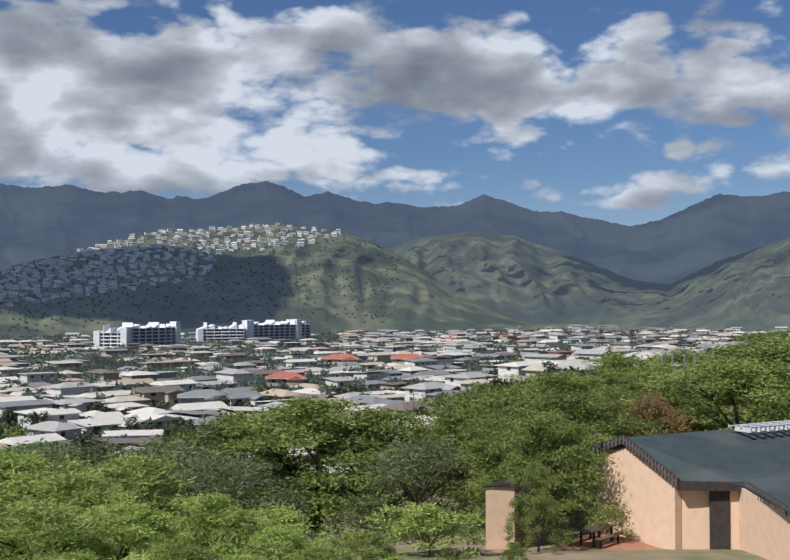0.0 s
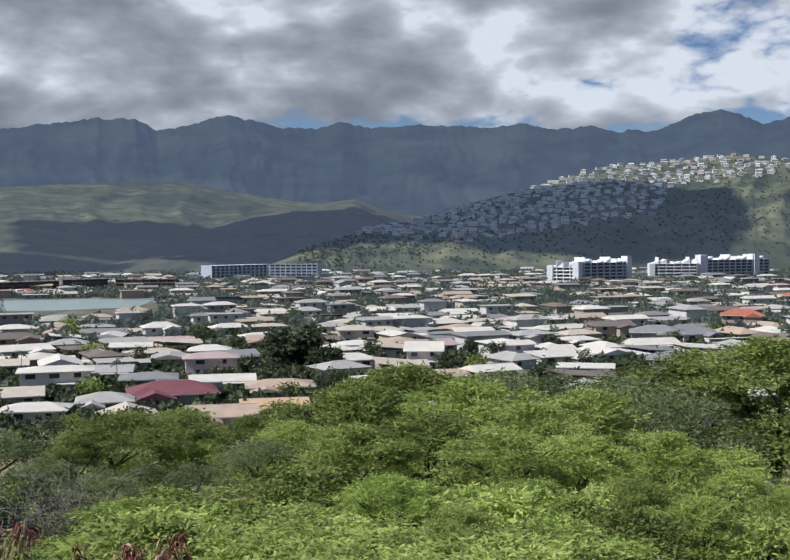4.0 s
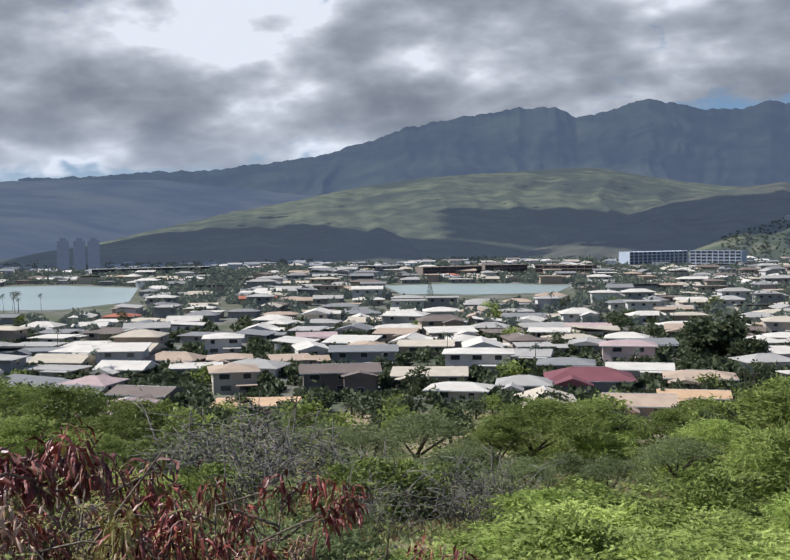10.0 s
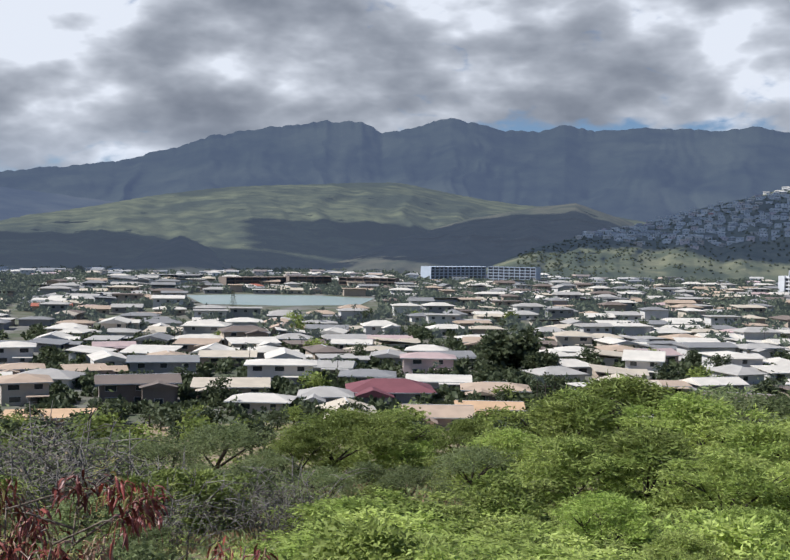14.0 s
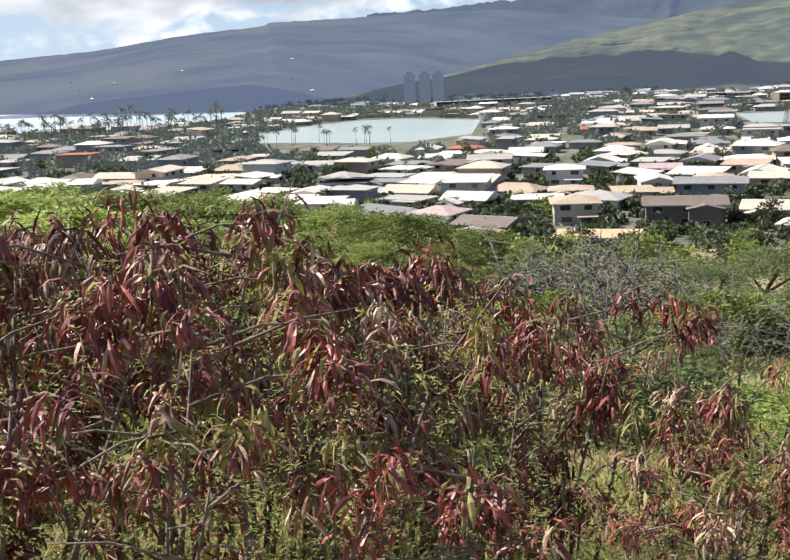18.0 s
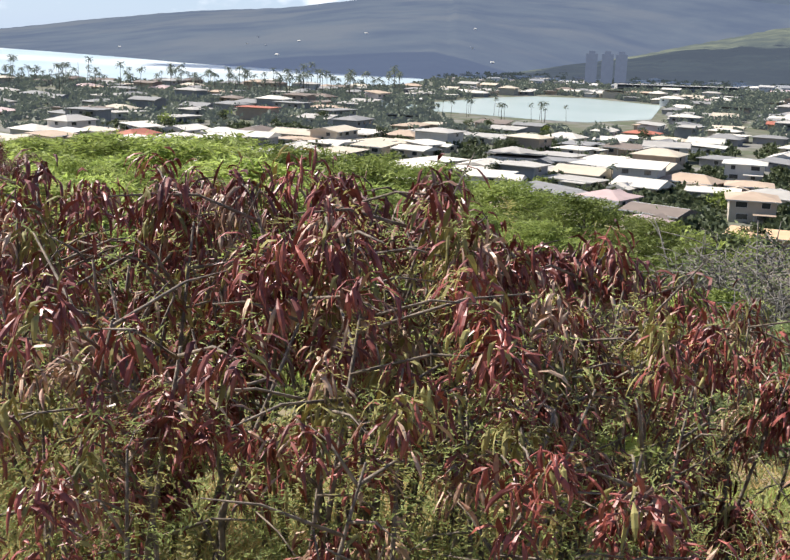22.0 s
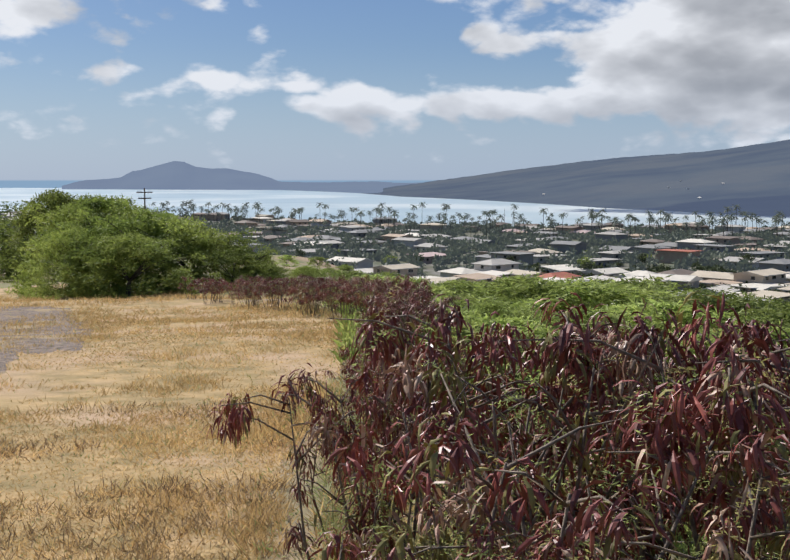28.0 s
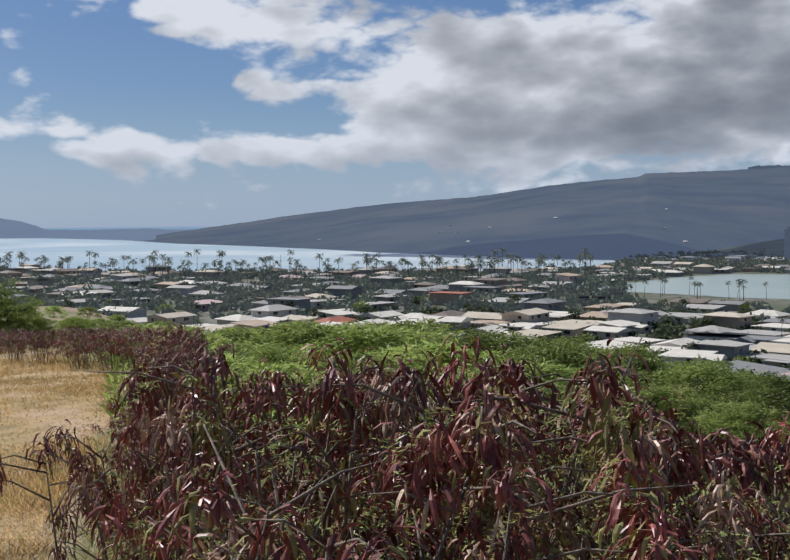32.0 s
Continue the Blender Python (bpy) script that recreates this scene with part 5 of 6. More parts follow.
TINTS = [("white", "white"), ("white", "grey"), ("white", "cream"), ("pale_grey", "white"), ("pale_grey", "grey"), ("beige", "cream"), ("beige", "tan"), ("grey", "grey"), ("grey", "white"), ("tan", "tan"), ("tan", "pink"), ("brown", "tan"), ("rose", "pink"), ("brick_red", "tan")]
ODDS = [21, 12, 13, 12, 11, 11, 10, 9, 7, 8, 4, 8, 4, 1]
lots = []
u, v = Vector((math.cos(radians(16)), math.sin(radians(16)), 0)), Vector((-math.sin(radians(16)), math.cos(radians(16)), 0))
along, rank = 150.0, 0
while along < 1330:
    x = -1300.0 + rng.uniform(0, 15)
    while x < 1150:
        q = u * x + v * (along + rng.uniform(-2.5, 2.5) + 7 * math.sin(x / 140))
        x += rng.uniform(14.5, 19) if int((x + 2000) / 230) == int((x + 2022) / 230) else 34
        d, head = q.length, math.degrees(math.atan2(-q.x, q.y))
        if not 214 < d < 1280 or not -54 < head < 92 or any(inside(q, ring) for ring in WET):
            continue
        if head > 58 and d < 340 or head < -30 and d < 330 or 26.0 < head < 27.6 and d > 380:
            continue
        if d > 1010 - 3 * max(0, head) and -25 < head < 46:
            continue
        if any((q.x - kx) ** 2 + (q.y - ky) ** 2 < (kr + 9) ** 2 for kx, ky, kr in KNOWN):
            continue
        if d > 420 and rng.random() < (0.66 if head > 44 else 0.36):
            continue
        lots.append((d, head, q.x, q.y))
    along += 17.5 if rank % 2 == 0 else 26
    rank += 1
lots.sort()
near_lots, far_lots = lots[:300], lots[300:]
for d, head, x, y in near_lots:
    roof, wall = rng.choices(TINTS, ODDS)[0]
    st = 2 if rng.random() < 0.15 else 1
    kind = rng.choice(("gable", "gable", "hip", "hip", "flat", "shed"))
    house((x, y, float(ground(x, y))), radians(16 + rng.choice((0, 0, 180, 90, 90)) + rng.uniform(-14, 14)), rng.uniform(11, 16.5), rng.uniform(8, 11.5), st, kind, R[roof], W[wall], rng,
          f"{'two-storey' if st > 1 else 'single-storey'} suburban house with a {roof.replace('_', ' ')} {kind} roof", rng.uniform(1.0, 1.9), porch=rng.random() < 0.6)


DIM = [4, 4, 3, 10, 12, 4, 6, 20, 16, 6, 3, 16, 2, 1]


# copies of the same paints, with the hill's haze added as emitted airlight
HAZED_PAINT = [hazy(m.copy(), (0.030, 0.039, 0.055)) for m in ROOFS + WALLS + [M_GLASS]]


def far_houses(name, label, spots, small=1.0, odds=None, eave=0.95, tall=0.25, far=False):
    """The houses too far off to count, joined: bodies, roofs and window bands."""
    s = Shape()
    for x, y, z, turn in spots:
        w, d, st = rng.uniform(13, 18) * small, rng.uniform(8.5, 11) * small, 2 if rng.random() < tall else 1
        h = (2.7 * st + 0.2) * (small if small < 1 else 1)
        tint = rng.choices(range(len(TINTS)), odds or ODDS)[0]
        ri, wi = list(R).index(TINTS[tint][0]), list(W).index(TINTS[tint][1])
        m = Matrix.LocRotScale((x, y, z), Euler((0, 0, turn)), None)
        body = Shape().box(-w / 2, -d / 2, -2.5, w / 2, d / 2, h)
        body.s = [10 + wi] * len(body.f)
        top = roof_shape(w, d, h, rng.uniform(0.9, 1.8), rng.choice(("gable", "hip", "flat", "shed", "hip")), eave)
        top.s = [ri] * len(top.f)
        glass = Shape()
        for i in range(max(2, int(w / 4))):
            gx = -w / 2 + w * (i + 0.5) / max(2, int(w / 4))
            glass.box(gx - 0.7, -d / 2 - 0.06, h - 1.7, gx + 0.7, -d / 2 - 0.01, h - 0.7, 16)
        for piece in (body, top, glass):
            n = len(s.v)
            s.v += [tuple(m @ Vector(p)) for p in piece.v]
            s.f += [tuple(n + i for i in f) for f in piece.f]
            s.s += piece.s
    return single(name, s, HAZED_PAINT if far else ROOFS + WALLS + [M_GLASS], label, "houses", kind="stuff")


far_houses("far_houses", "rows of low suburban houses with pale roofs", [(x, y, float(ground(x, y)), radians(16 + rng.choice((0, 0, 180, 90)) + rng.uniform(-6, 6))) for d, head, x, y in far_lots if head < 44 and not (17 < head < 28 and d > 560)], 0.9, [11, 10, 6, 14, 12, 7, 8, 13, 12, 6, 3, 10, 3, 1])
far_houses("shore_houses", "low grey-roofed houses among trees near the shore", [(x, y, float(ground(x, y)), radians(16 + rng.choice((0, 90, 180)) + rng.uniform(-12, 12))) for d, head, x, y in far_lots if head >= 44 or 17 < head < 28 and d > 560], odds=DIM)
spots = []
for s_ in np.linspace(0.2, 0.99, 30):
    h = -25.3 + rng.uniform(0, 0.5)
    while h < -2.6:
        h += rng.uniform(0.40, 0.75)
        p = house_hill(h, s_ + rng.uniform(-0.01, 0.01))
        up = math.degrees(math.atan2(p.z - 38.0, p.to_2d().length))
        if up < np.interp(h, [-25.3, -18.8, -17.6, -12, -7.6, -3.0], [3.2, 2.6, 1.2, 0.25, -0.1, 0.3]) + rng.uniform(-0.1, 0.25) or rng.random() < 0.30:
            continue
        spots.append((p.x, p.y, p.z + 0.6, radians(h + rng.uniform(-25, 25))))
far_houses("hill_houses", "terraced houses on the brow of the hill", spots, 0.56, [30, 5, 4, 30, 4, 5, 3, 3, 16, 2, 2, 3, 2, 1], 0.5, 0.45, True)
spots = []
for k in range(10):
    h, s_ = rng.uniform(38, 60), rng.uniform(0.1, 0.6) ** 1.3
    p = coast_ridge(h, s_)
    spots.append((p.x, p.y, p.z + 0.5, radians(h + rng.uniform(-30, 30))))
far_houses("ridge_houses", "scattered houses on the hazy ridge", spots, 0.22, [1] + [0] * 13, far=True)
spots = []
for k in range(420):
    h, d = rng.uniform(-48, 42), rng.uniform(1010, 1330)
    if h < -24 or h > 5:
        d = rng.uniform(1010, 1700 if h < -24 else 1220)
    q = polar(h, d)
    if not any(inside(q, ring) for ring in WET):
        spots.append((q.x, q.y, float(ground(q.x, q.y)), radians(h + rng.uniform(-20, 20))))
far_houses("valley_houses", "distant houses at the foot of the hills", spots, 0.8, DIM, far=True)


# ---- apartment blocks ----
def slab_block(name, label, a, b, depth, floors, wall, bay=6.0, step=0.0, lift=0.6, towers=()):
    """A long apartment block between two places: end walls, floor slabs, party walls, a recessed wall coloured dark as
    balcony shade, roof parts.
    """
    pa, pb = polar(*a), polar(*b)
    way = pb - pa
    length, turn = way.length, math.atan2(way.y, way.x)
    ob = thing(name, label, "apartment block", Matrix.LocRotScale((pa.x, pa.y, lift), Euler((0, 0, turn)), None))
    n = max(2, int(length / bay))
    w = length / n
    part("wall", Shape().box(0, 1.6, -1, length, depth, floors * 2.9 - 0.2), M_SHADE, ob)
    for i in range(n + 1):
        top = floors * 2.9 + (step * ((i * 7) % 4) if step else 0.3)
        part("party_wall", Shape().box(i * w - 0.25, 0, -1, i * w + 0.25, depth + 0.02, top), wall, ob)
    for f in range(floors + 1):
        s = Shape().box(0, -0.1 - (0.5 if step else 0), f * 2.9 - 0.3, length, depth, f * 2.9 - 0.02)
        fl = part("floor_slab" if f < floors else "roof", s, wall, ob)
        if f < floors:
            part("balcony_rail", Shape().box(0, -0.05, f * 2.9, length, 0.05, f * 2.9 + 0.6), wall, fl)
    if step:
        for i in range(n):
            if (i * 5) % 3 != 1:
                hgt = floors * 2.9 + step * (1 + (i * 7) % 3)
                s = Shape().add([(i * w + 0.3, 0.5, floors * 2.9 - 0.02), (i * w + w - 0.3, 0.5, floors * 2.9 - 0.02), (i * w + w - 0.3, depth, floors * 2.9 - 0.02), (i * w + 0.3, depth, floors * 2.9 - 0.02), (i * w + w - 0.3, 0.5, hgt), (i * w + w - 0.3, depth, hgt)],
                                [(3, 2, 1, 0), (0, 1, 4), (2, 3, 5), (1, 2, 5, 4), (3, 0, 4, 5)])
                part("penthouse", s, wall, ob)
    for x, tw, th in towers:
        part("stair_tower", Shape().box(x * length - tw / 2, -1.2, -1, x * length + tw / 2, 7.0, th), wall, ob)
    return ob


LABEL = "white stepped apartment block with balconies"
slab_block("apartment_block", LABEL, (-12.3, 900), (-13.7, 892), 14, 5, M_CONDO, 5.5, 2.0, towers=((0.02, 5, 16.0), (0.98, 5, 18.5)))
slab_block("apartment_block", LABEL, (-13.8, 915), (-16.4, 950), 14, 6, M_CONDO, 6.5, 1.6, towers=((0.02, 6, 18.5), (0.99, 5, 22.5)))
slab_block("apartment_block", LABEL, (-17.5, 1010), (-19.8, 1020), 14, 5, M_CONDO, 6.0, 2.0, towers=((0.02, 5, 14.5),))
slab_block("apartment_block", LABEL, (-20.0, 1030), (-23.3, 1080), 14, 6, M_CONDO, 6.5, 1.6, towers=((0.03, 8, 22.0), (0.80, 6, 22.5)))
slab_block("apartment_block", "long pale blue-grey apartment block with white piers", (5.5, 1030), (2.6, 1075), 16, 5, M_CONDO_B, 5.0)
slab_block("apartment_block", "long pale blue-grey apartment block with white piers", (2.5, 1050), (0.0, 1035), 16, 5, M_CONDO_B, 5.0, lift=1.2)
for a, b, dd in (((16.3, 830), (13.2, 850), 3), ((13.0, 870), (10.8, 880), 3), ((10.4, 860), (7.4, 850), 3), ((20.5, 960), (17.5, 975), 2), ((33.5, 985), (27.5, 1010), 2)):
    slab_block("apartment_block", "low brown-grey waterside apartment block", a, b, 15, dd, W["brown"] if dd == 3 else W["grey"], 6.5)
for h in (34.9, 34.1, 33.4):
    q = polar(h, 1070, 0.5)
    ob = thing("tower_block", "slender hazy grey apartment tower", "apartment block", Matrix.LocRotScale(q, Euler((0, 0, radians(h))), None), "towers by the marina")
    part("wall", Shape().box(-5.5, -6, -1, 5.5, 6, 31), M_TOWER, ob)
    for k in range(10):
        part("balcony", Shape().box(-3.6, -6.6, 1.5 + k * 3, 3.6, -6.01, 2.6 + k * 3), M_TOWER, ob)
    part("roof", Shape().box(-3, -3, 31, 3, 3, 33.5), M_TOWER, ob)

# ---- streets ----
def strip(name, pts, width, material, label):
    s, left, right = Shape(), [], []
    for i, p in enumerate(pts):
        a = pts[max(i - 1, 0)]
        b = pts[min(i + 1, len(pts) - 1)]
        w = (Vector(b) - Vector(a)).to_2d().normalized()
        n = Vector((-w.y, w.x, 0)) * width / 2
        left.append(Vector(p) + n)
        right.append(Vector(p) - n)
    s.add(left + right, [(i, len(pts) + i, len(pts) + i + 1, i + 1) for i in range(len(pts) - 1)])
    return single(name, s, material, label, "road", kind="structure")


strip("road_1", [polar(26.8, d, 0.75) for d in range(380, 760, 20)], 15, M_ASPHALT, "straight pale street running to the marina")
strip("road_2", [on_ground(h, 64 + abs(h + 28) * 0.4) + Vector((0, 0, 0.12)) for h in np.arange(-34, -22, 0.8)], 5, M_ASPHALT, "grey hillside lane between the trees")

# ---- town trees ----
def town_tree_kind(seed, height, width, leaf, n=420):
    rng_ = np.random.default_rng(seed)
    wood = Shape().tube([(0, 0, -0.8), (0.1, 0, height * 0.3), (0, 0.1, height * 0.7)], [0.35, 0.26, 0.1], 6)
    cl = rng_.normal(0, 1, (26, 3))
    cl /= np.linalg.norm(cl, axis=1, keepdims=True)
    cl *= rng_.uniform(0.5, 1.0, (26, 1)) * np.array([width / 2, width / 2, height * 0.36])
    cl[:, 2] += height * 0.62
    at, way, side = scatter_leaves(rng_, cl, n // 26, width * 0.10, 0.8)
    return wood.mesh("trunk", M_BARK, True), leaf_mesh("crown", at, way, side, rng_.uniform(0.6, 1.4, len(at)) * width * 0.13, width * 0.085, leaf, 0.3)


TOWN = [town_tree_kind(81, 7, 7, M_LEAF_TOWN), town_tree_kind(82, 5, 7, M_LEAF_TOWN), town_tree_kind(83, 8, 6, M_LEAF_TOWN), town_tree_kind(84, 6, 8, M_LEAF_TREE), town_tree_kind(85, 4, 4.5, M_LEAF_TOWN, 260)]
BIG = [town_tree_kind(86, 11, 15, M_LEAF_TOWN, 2600)]


def pine_kind(seed):
    rng_ = np.random.default_rng(seed)
    wood = Shape().tube([(0, 0, -0.5), (0, 0, 11)], [0.22, 0.04], 6)
    z = np.repeat(np.linspace(1.5, 11, 16), 26)
    a = rng_.uniform(0, 6.28, len(z))
    r = (12 - z) * 0.2 * rng_.uniform(0.2, 1, len(z))
    at = np.stack([r * np.cos(a), r * np.sin(a), z], -1)
    way = np.stack([np.cos(a), np.sin(a), a * 0 + 0.15], -1)
    return wood.mesh("trunk", M_BARK, True), leaf_mesh("crown", at, way, rng_.normal(0, 1, at.shape), 0.8, 0.3, M_LEAF_TOWN, 0.3)


def palm_kind(seed, height):
    rng_ = np.random.default_rng(seed)
    bend = rng_.normal(0, 0.05, 2) * height
    pts = [Vector((bend[0] * t * t, bend[1] * t * t, height * t - 0.5)) for t in (0, 0.35, 0.7, 1.0)]
    wood = Shape().tube(pts, [0.2, 0.14, 0.12, 0.11], 6)
    at, way, side = [], [], []
    for k in range(16):
        a, up = 6.28 * k / 16 + rng_.uniform(-0.15, 0.15), rng_.uniform(-0.6, 1.3)
        d = np.array([math.cos(a), math.sin(a), up])
        p = np.array(pts[-1])
        for j in range(5):
            at.append(p)
            way.append(d)
            side.append(np.cross(d, [0, 0, 1.0]))
            p = p + d / np.linalg.norm(d) * 0.55
            d = d + np.array([0, 0, -0.32])
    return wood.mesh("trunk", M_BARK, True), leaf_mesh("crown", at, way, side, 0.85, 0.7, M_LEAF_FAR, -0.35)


PALM = [palm_kind(91, 12), palm_kind(92, 10), palm_kind(93, 14)]
PINE = [pine_kind(95)]
plant(BIG[0], "banyan_tree", "big dark spreading tree among the houses", "tree", polar(1.2, 312, 0.7), 0.98, 0.4)
plant(BIG[0], "banyan_tree", "dark rounded tree among the houses", "tree", polar(-0.4, 305, 0.7), 0.6, 1.4)
plant(PINE[0], "cypress_tree", "narrow dark conifer by the marina", "tree", polar(15.95, 590, 0.7), 0.9, 0.0)
for h, d in ((-42.6, 560), (-40.2, 600), (-38.6, 640)):
    plant(PINE[0], "cypress_tree", "narrow dark conifer among houses", "tree", on_ground(h, d), 1.4, 0.0)
for k in range(150):
    q = polar(rng.uniform(-14, 46), rng.uniform(150, 222))
    q.z = float(ground(q.x, q.y))
    plant(TOWN[rng.choice((1, 3, 4))], "scrub_tree", "dusty green tree at the foot of the slope", "tree", q, rng.uniform(0.5, 0.9), rng.uniform(0, 6.28), "scrub trees at the foot of the slope")
count = 0
rest = {0: [], 1: []}
while count < 300:
    h, d = rng.uniform(-54, 86), 228 * math.exp(rng.uniform(0, 0.85))
    q = polar(h, d)
    if any((q.x - l[2]) ** 2 + (q.y - l[3]) ** 2 < 60 for l in near_lots) or any((q.x - kx) ** 2 + (q.y - ky) ** 2 < kr * kr for kx, ky, kr in KNOWN) or any(inside(q, ring) for ring in WET) or 26.0 < h < 27.6:
        continue
    q.z = float(ground(q.x, q.y))
    if rng.random() < 0.16:
        plant(PALM[rng.randrange(3)], "palm_tree", "slender coconut palm among the houses", "palm", q, rng.uniform(0.45, 0.7), rng.uniform(0, 6.28), "palms of the town")
    else:
        plant(TOWN[rng.randrange(5)], "garden_tree", "dark leafy garden tree between the houses", "tree", q, rng.uniform(0.45, 0.95), rng.uniform(0, 6.28), "garden trees of the town")
    count += 1
for k in range(270):
    h = rng.uniform(44, 84)
    d = float(np.interp(h, [44, 50, 63, 70, 76, 84], [850, 820, 835, 890, 1030, 1190])) - rng.uniform(0, 1) ** 1.3 * 170
    plant(PALM[rng.randrange(3)], "palm_tree", "tall coconut palm along the shore", "palm", polar(h, d, 0.7), rng.uniform(0.75, 1.35), rng.uniform(0, 6.28), "palms along the shore")
for k in range(24):
    plant(PALM[rng.randrange(3)], "palm_tree", "coconut palm beside the marina", "palm", polar(rng.uniform(36, 46), rng.uniform(535, 585), 0.7), rng.uniform(0.5, 0.8), rng.uniform(0, 6.28), "palms along the shore")


# Hill scrub whose leaf colour glows a little to give distance haze.
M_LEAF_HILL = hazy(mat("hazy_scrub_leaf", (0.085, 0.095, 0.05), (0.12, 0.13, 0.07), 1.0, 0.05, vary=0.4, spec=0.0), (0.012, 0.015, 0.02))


def far_trees(name, label, spots, leaf, size):
    """Distant trees and groves joined, each a knot of leaf clumps."""
    g_ = np.random.default_rng(33)
    base = np.array(spots)
    k = 46
    c = np.repeat(base, k, axis=0)
    off = g_.normal(0, 1, c.shape)
    off /= np.linalg.norm(off, axis=1, keepdims=True)
    off *= (g_.uniform(0.5, 1, len(c)) * np.repeat(g_.uniform(0.6, 1.3, len(base)), k) * size)[:, None] * np.array([1, 1, 0.75])
    off[:, 2] = np.abs(off[:, 2]) * 1.5 + 0.3
    return single(name, leaf_mesh(name, c + off, g_.normal(0, 1, c.shape), g_.normal(0, 1, c.shape), size * 0.75, size * 0.5, leaf, 0.3), None, label, "trees", kind="stuff")


spots = []
while len(spots) < 4600:
    h, d = rng.uniform(-54, 90), math.sqrt(rng.uniform(400 ** 2, 1350 ** 2))
    q = polar(h, d)
    if any(inside(q, ring) for ring in WET) or 26.2 < h < 27.4:
        continue
    spots.append((q.x, q.y, float(ground(q.x, q.y))))
for k in range(900):
    q = polar(rng.uniform(43, 86), rng.uniform(480, 860))
    spots.append((q.x, q.y, 0.7))
for k in range(2400):
    q = polar(rng.uniform(-24, 43), rng.uniform(560, 1080))
    if not any(inside(q, ring) for ring in WET):
        spots.append((q.x, q.y, 0.7))
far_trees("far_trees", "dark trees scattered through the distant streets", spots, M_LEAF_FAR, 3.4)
spots = []
for k in range(1800):
    h, s_ = rng.uniform(-28, 1), rng.uniform(0.05, 0.98)
    p = house_hill(h, s_)
    spots.append(tuple(p))
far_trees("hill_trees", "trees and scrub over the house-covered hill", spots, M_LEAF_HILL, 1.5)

spots = []
while len(spots) < 2600:
    h, d = rng.uniform(-40, 60), 222 * math.exp(rng.uniform(0, 0.75))
    q = polar(h, d)
    if any((q.x - l[2]) ** 2 + (q.y - l[3]) ** 2 < 50 for l in near_lots) or any((q.x - kx) ** 2 + (q.y - ky) ** 2 < kr * kr * 0.8 for kx, ky, kr in KNOWN) or 26.2 < h < 27.4:
        continue
    spots.append((q.x, q.y, float(ground(q.x, q.y))))
far_trees("garden_shrubs", "hedges and shrubs in the gardens between houses", spots, M_LEAF_TOWN, 2.0)

# ---- cars parked in the streets ----
PAINT = [mat("car_" + n, c, c, 0.3, 2.0, spec=0.6) for n, c in (("white", (0.7, 0.7, 0.7)), ("silver", (0.4, 0.41, 0.42)), ("dark_grey", (0.06, 0.06, 0.065)), ("blue", (0.05, 0.09, 0.2)), ("red", (0.3, 0.03, 0.03)))]
M_TYRE = mat("tyre_rubber", (0.02, 0.02, 0.02), (0.03, 0.03, 0.03), 0.9, 20.0)
SOLID = [(3, 2, 1, 0), (4, 5, 6, 7), (0, 1, 5, 4), (1, 2, 6, 5), (2, 3, 7, 6), (3, 0, 4, 7)]
BODY = Shape().add([(-2.2, -0.85, 0.3), (2.2, -0.85, 0.3), (2.2, 0.85, 0.3), (-2.2, 0.85, 0.3), (-2.15, -0.82, 0.85), (2.15, -0.82, 0.75), (2.15, 0.82, 0.75), (-2.15, 0.82, 0.85)], SOLID)
CABIN = Shape().add([(-1.7, -0.78, 0.84), (1.1, -0.78, 0.79), (1.1, 0.78, 0.79), (-1.7, 0.78, 0.84), (-1.1, -0.62, 1.4), (0.4, -0.62, 1.42), (0.4, 0.62, 1.42), (-1.1, 0.62, 1.4)], SOLID)
cabin_mesh = CABIN.mesh("cabin", M_GLASS)
wheel_mesh = Shape().tube([(0, -0.1, 0.31), (0, 0.1, 0.31)], [0.31, 0.31], 12).mesh("wheel", M_TYRE)
body_mesh = [BODY.mesh("body", m) for m in PAINT]


def car(pos, turn, k, label, group=""):
    ob = thing("car", label, "car", Matrix.LocRotScale(Vector(pos), Euler((0, 0, turn)), None), group)
    part("body", body_mesh[k], None, ob)
    part("cabin", cabin_mesh, None, ob)
    for x in (-1.35, 1.35):
        for y in (-0.8, 0.8):
            part("wheel", wheel_mesh, None, ob).matrix_basis = Matrix.Translation((x, y, 0))
    return ob


for k in range(26):
    d, head, x, y = near_lots[rng.randrange(180)]
    q = Vector((x, y, 0)) - v * rng.uniform(9, 11) + u * rng.uniform(-8, 8)
    q.z = float(ground(q.x, q.y)) + 0.02
    c_ = rng.choice((0, 0, 1, 1, 2, 3, 4))
    car(q, radians(16 + rng.choice((0, 90))), c_, ("white", "silver", "dark grey", "blue", "red")[c_] + " saloon car parked by a house", "cars parked in the town")

# ---- the peach building on the hillside ----
def prism(s, ring, z0, z1, slot=0):
    """A vertical-sided solid over a plan ring; z1 may give one height for each corner."""
    n = len(ring)
    tops = z1 if isinstance(z1, (list, tuple)) else [z1] * n
    s.add([(x, y, z0) for x, y in ring] + [(x, y, t) for (x, y), t in zip(ring, tops)],
          [tuple(reversed(range(n))), tuple(range(n, 2 * n))] + [(i, (i + 1) % n, n + (i + 1) % n, n + i) for i in range(n)], slot)
    return s


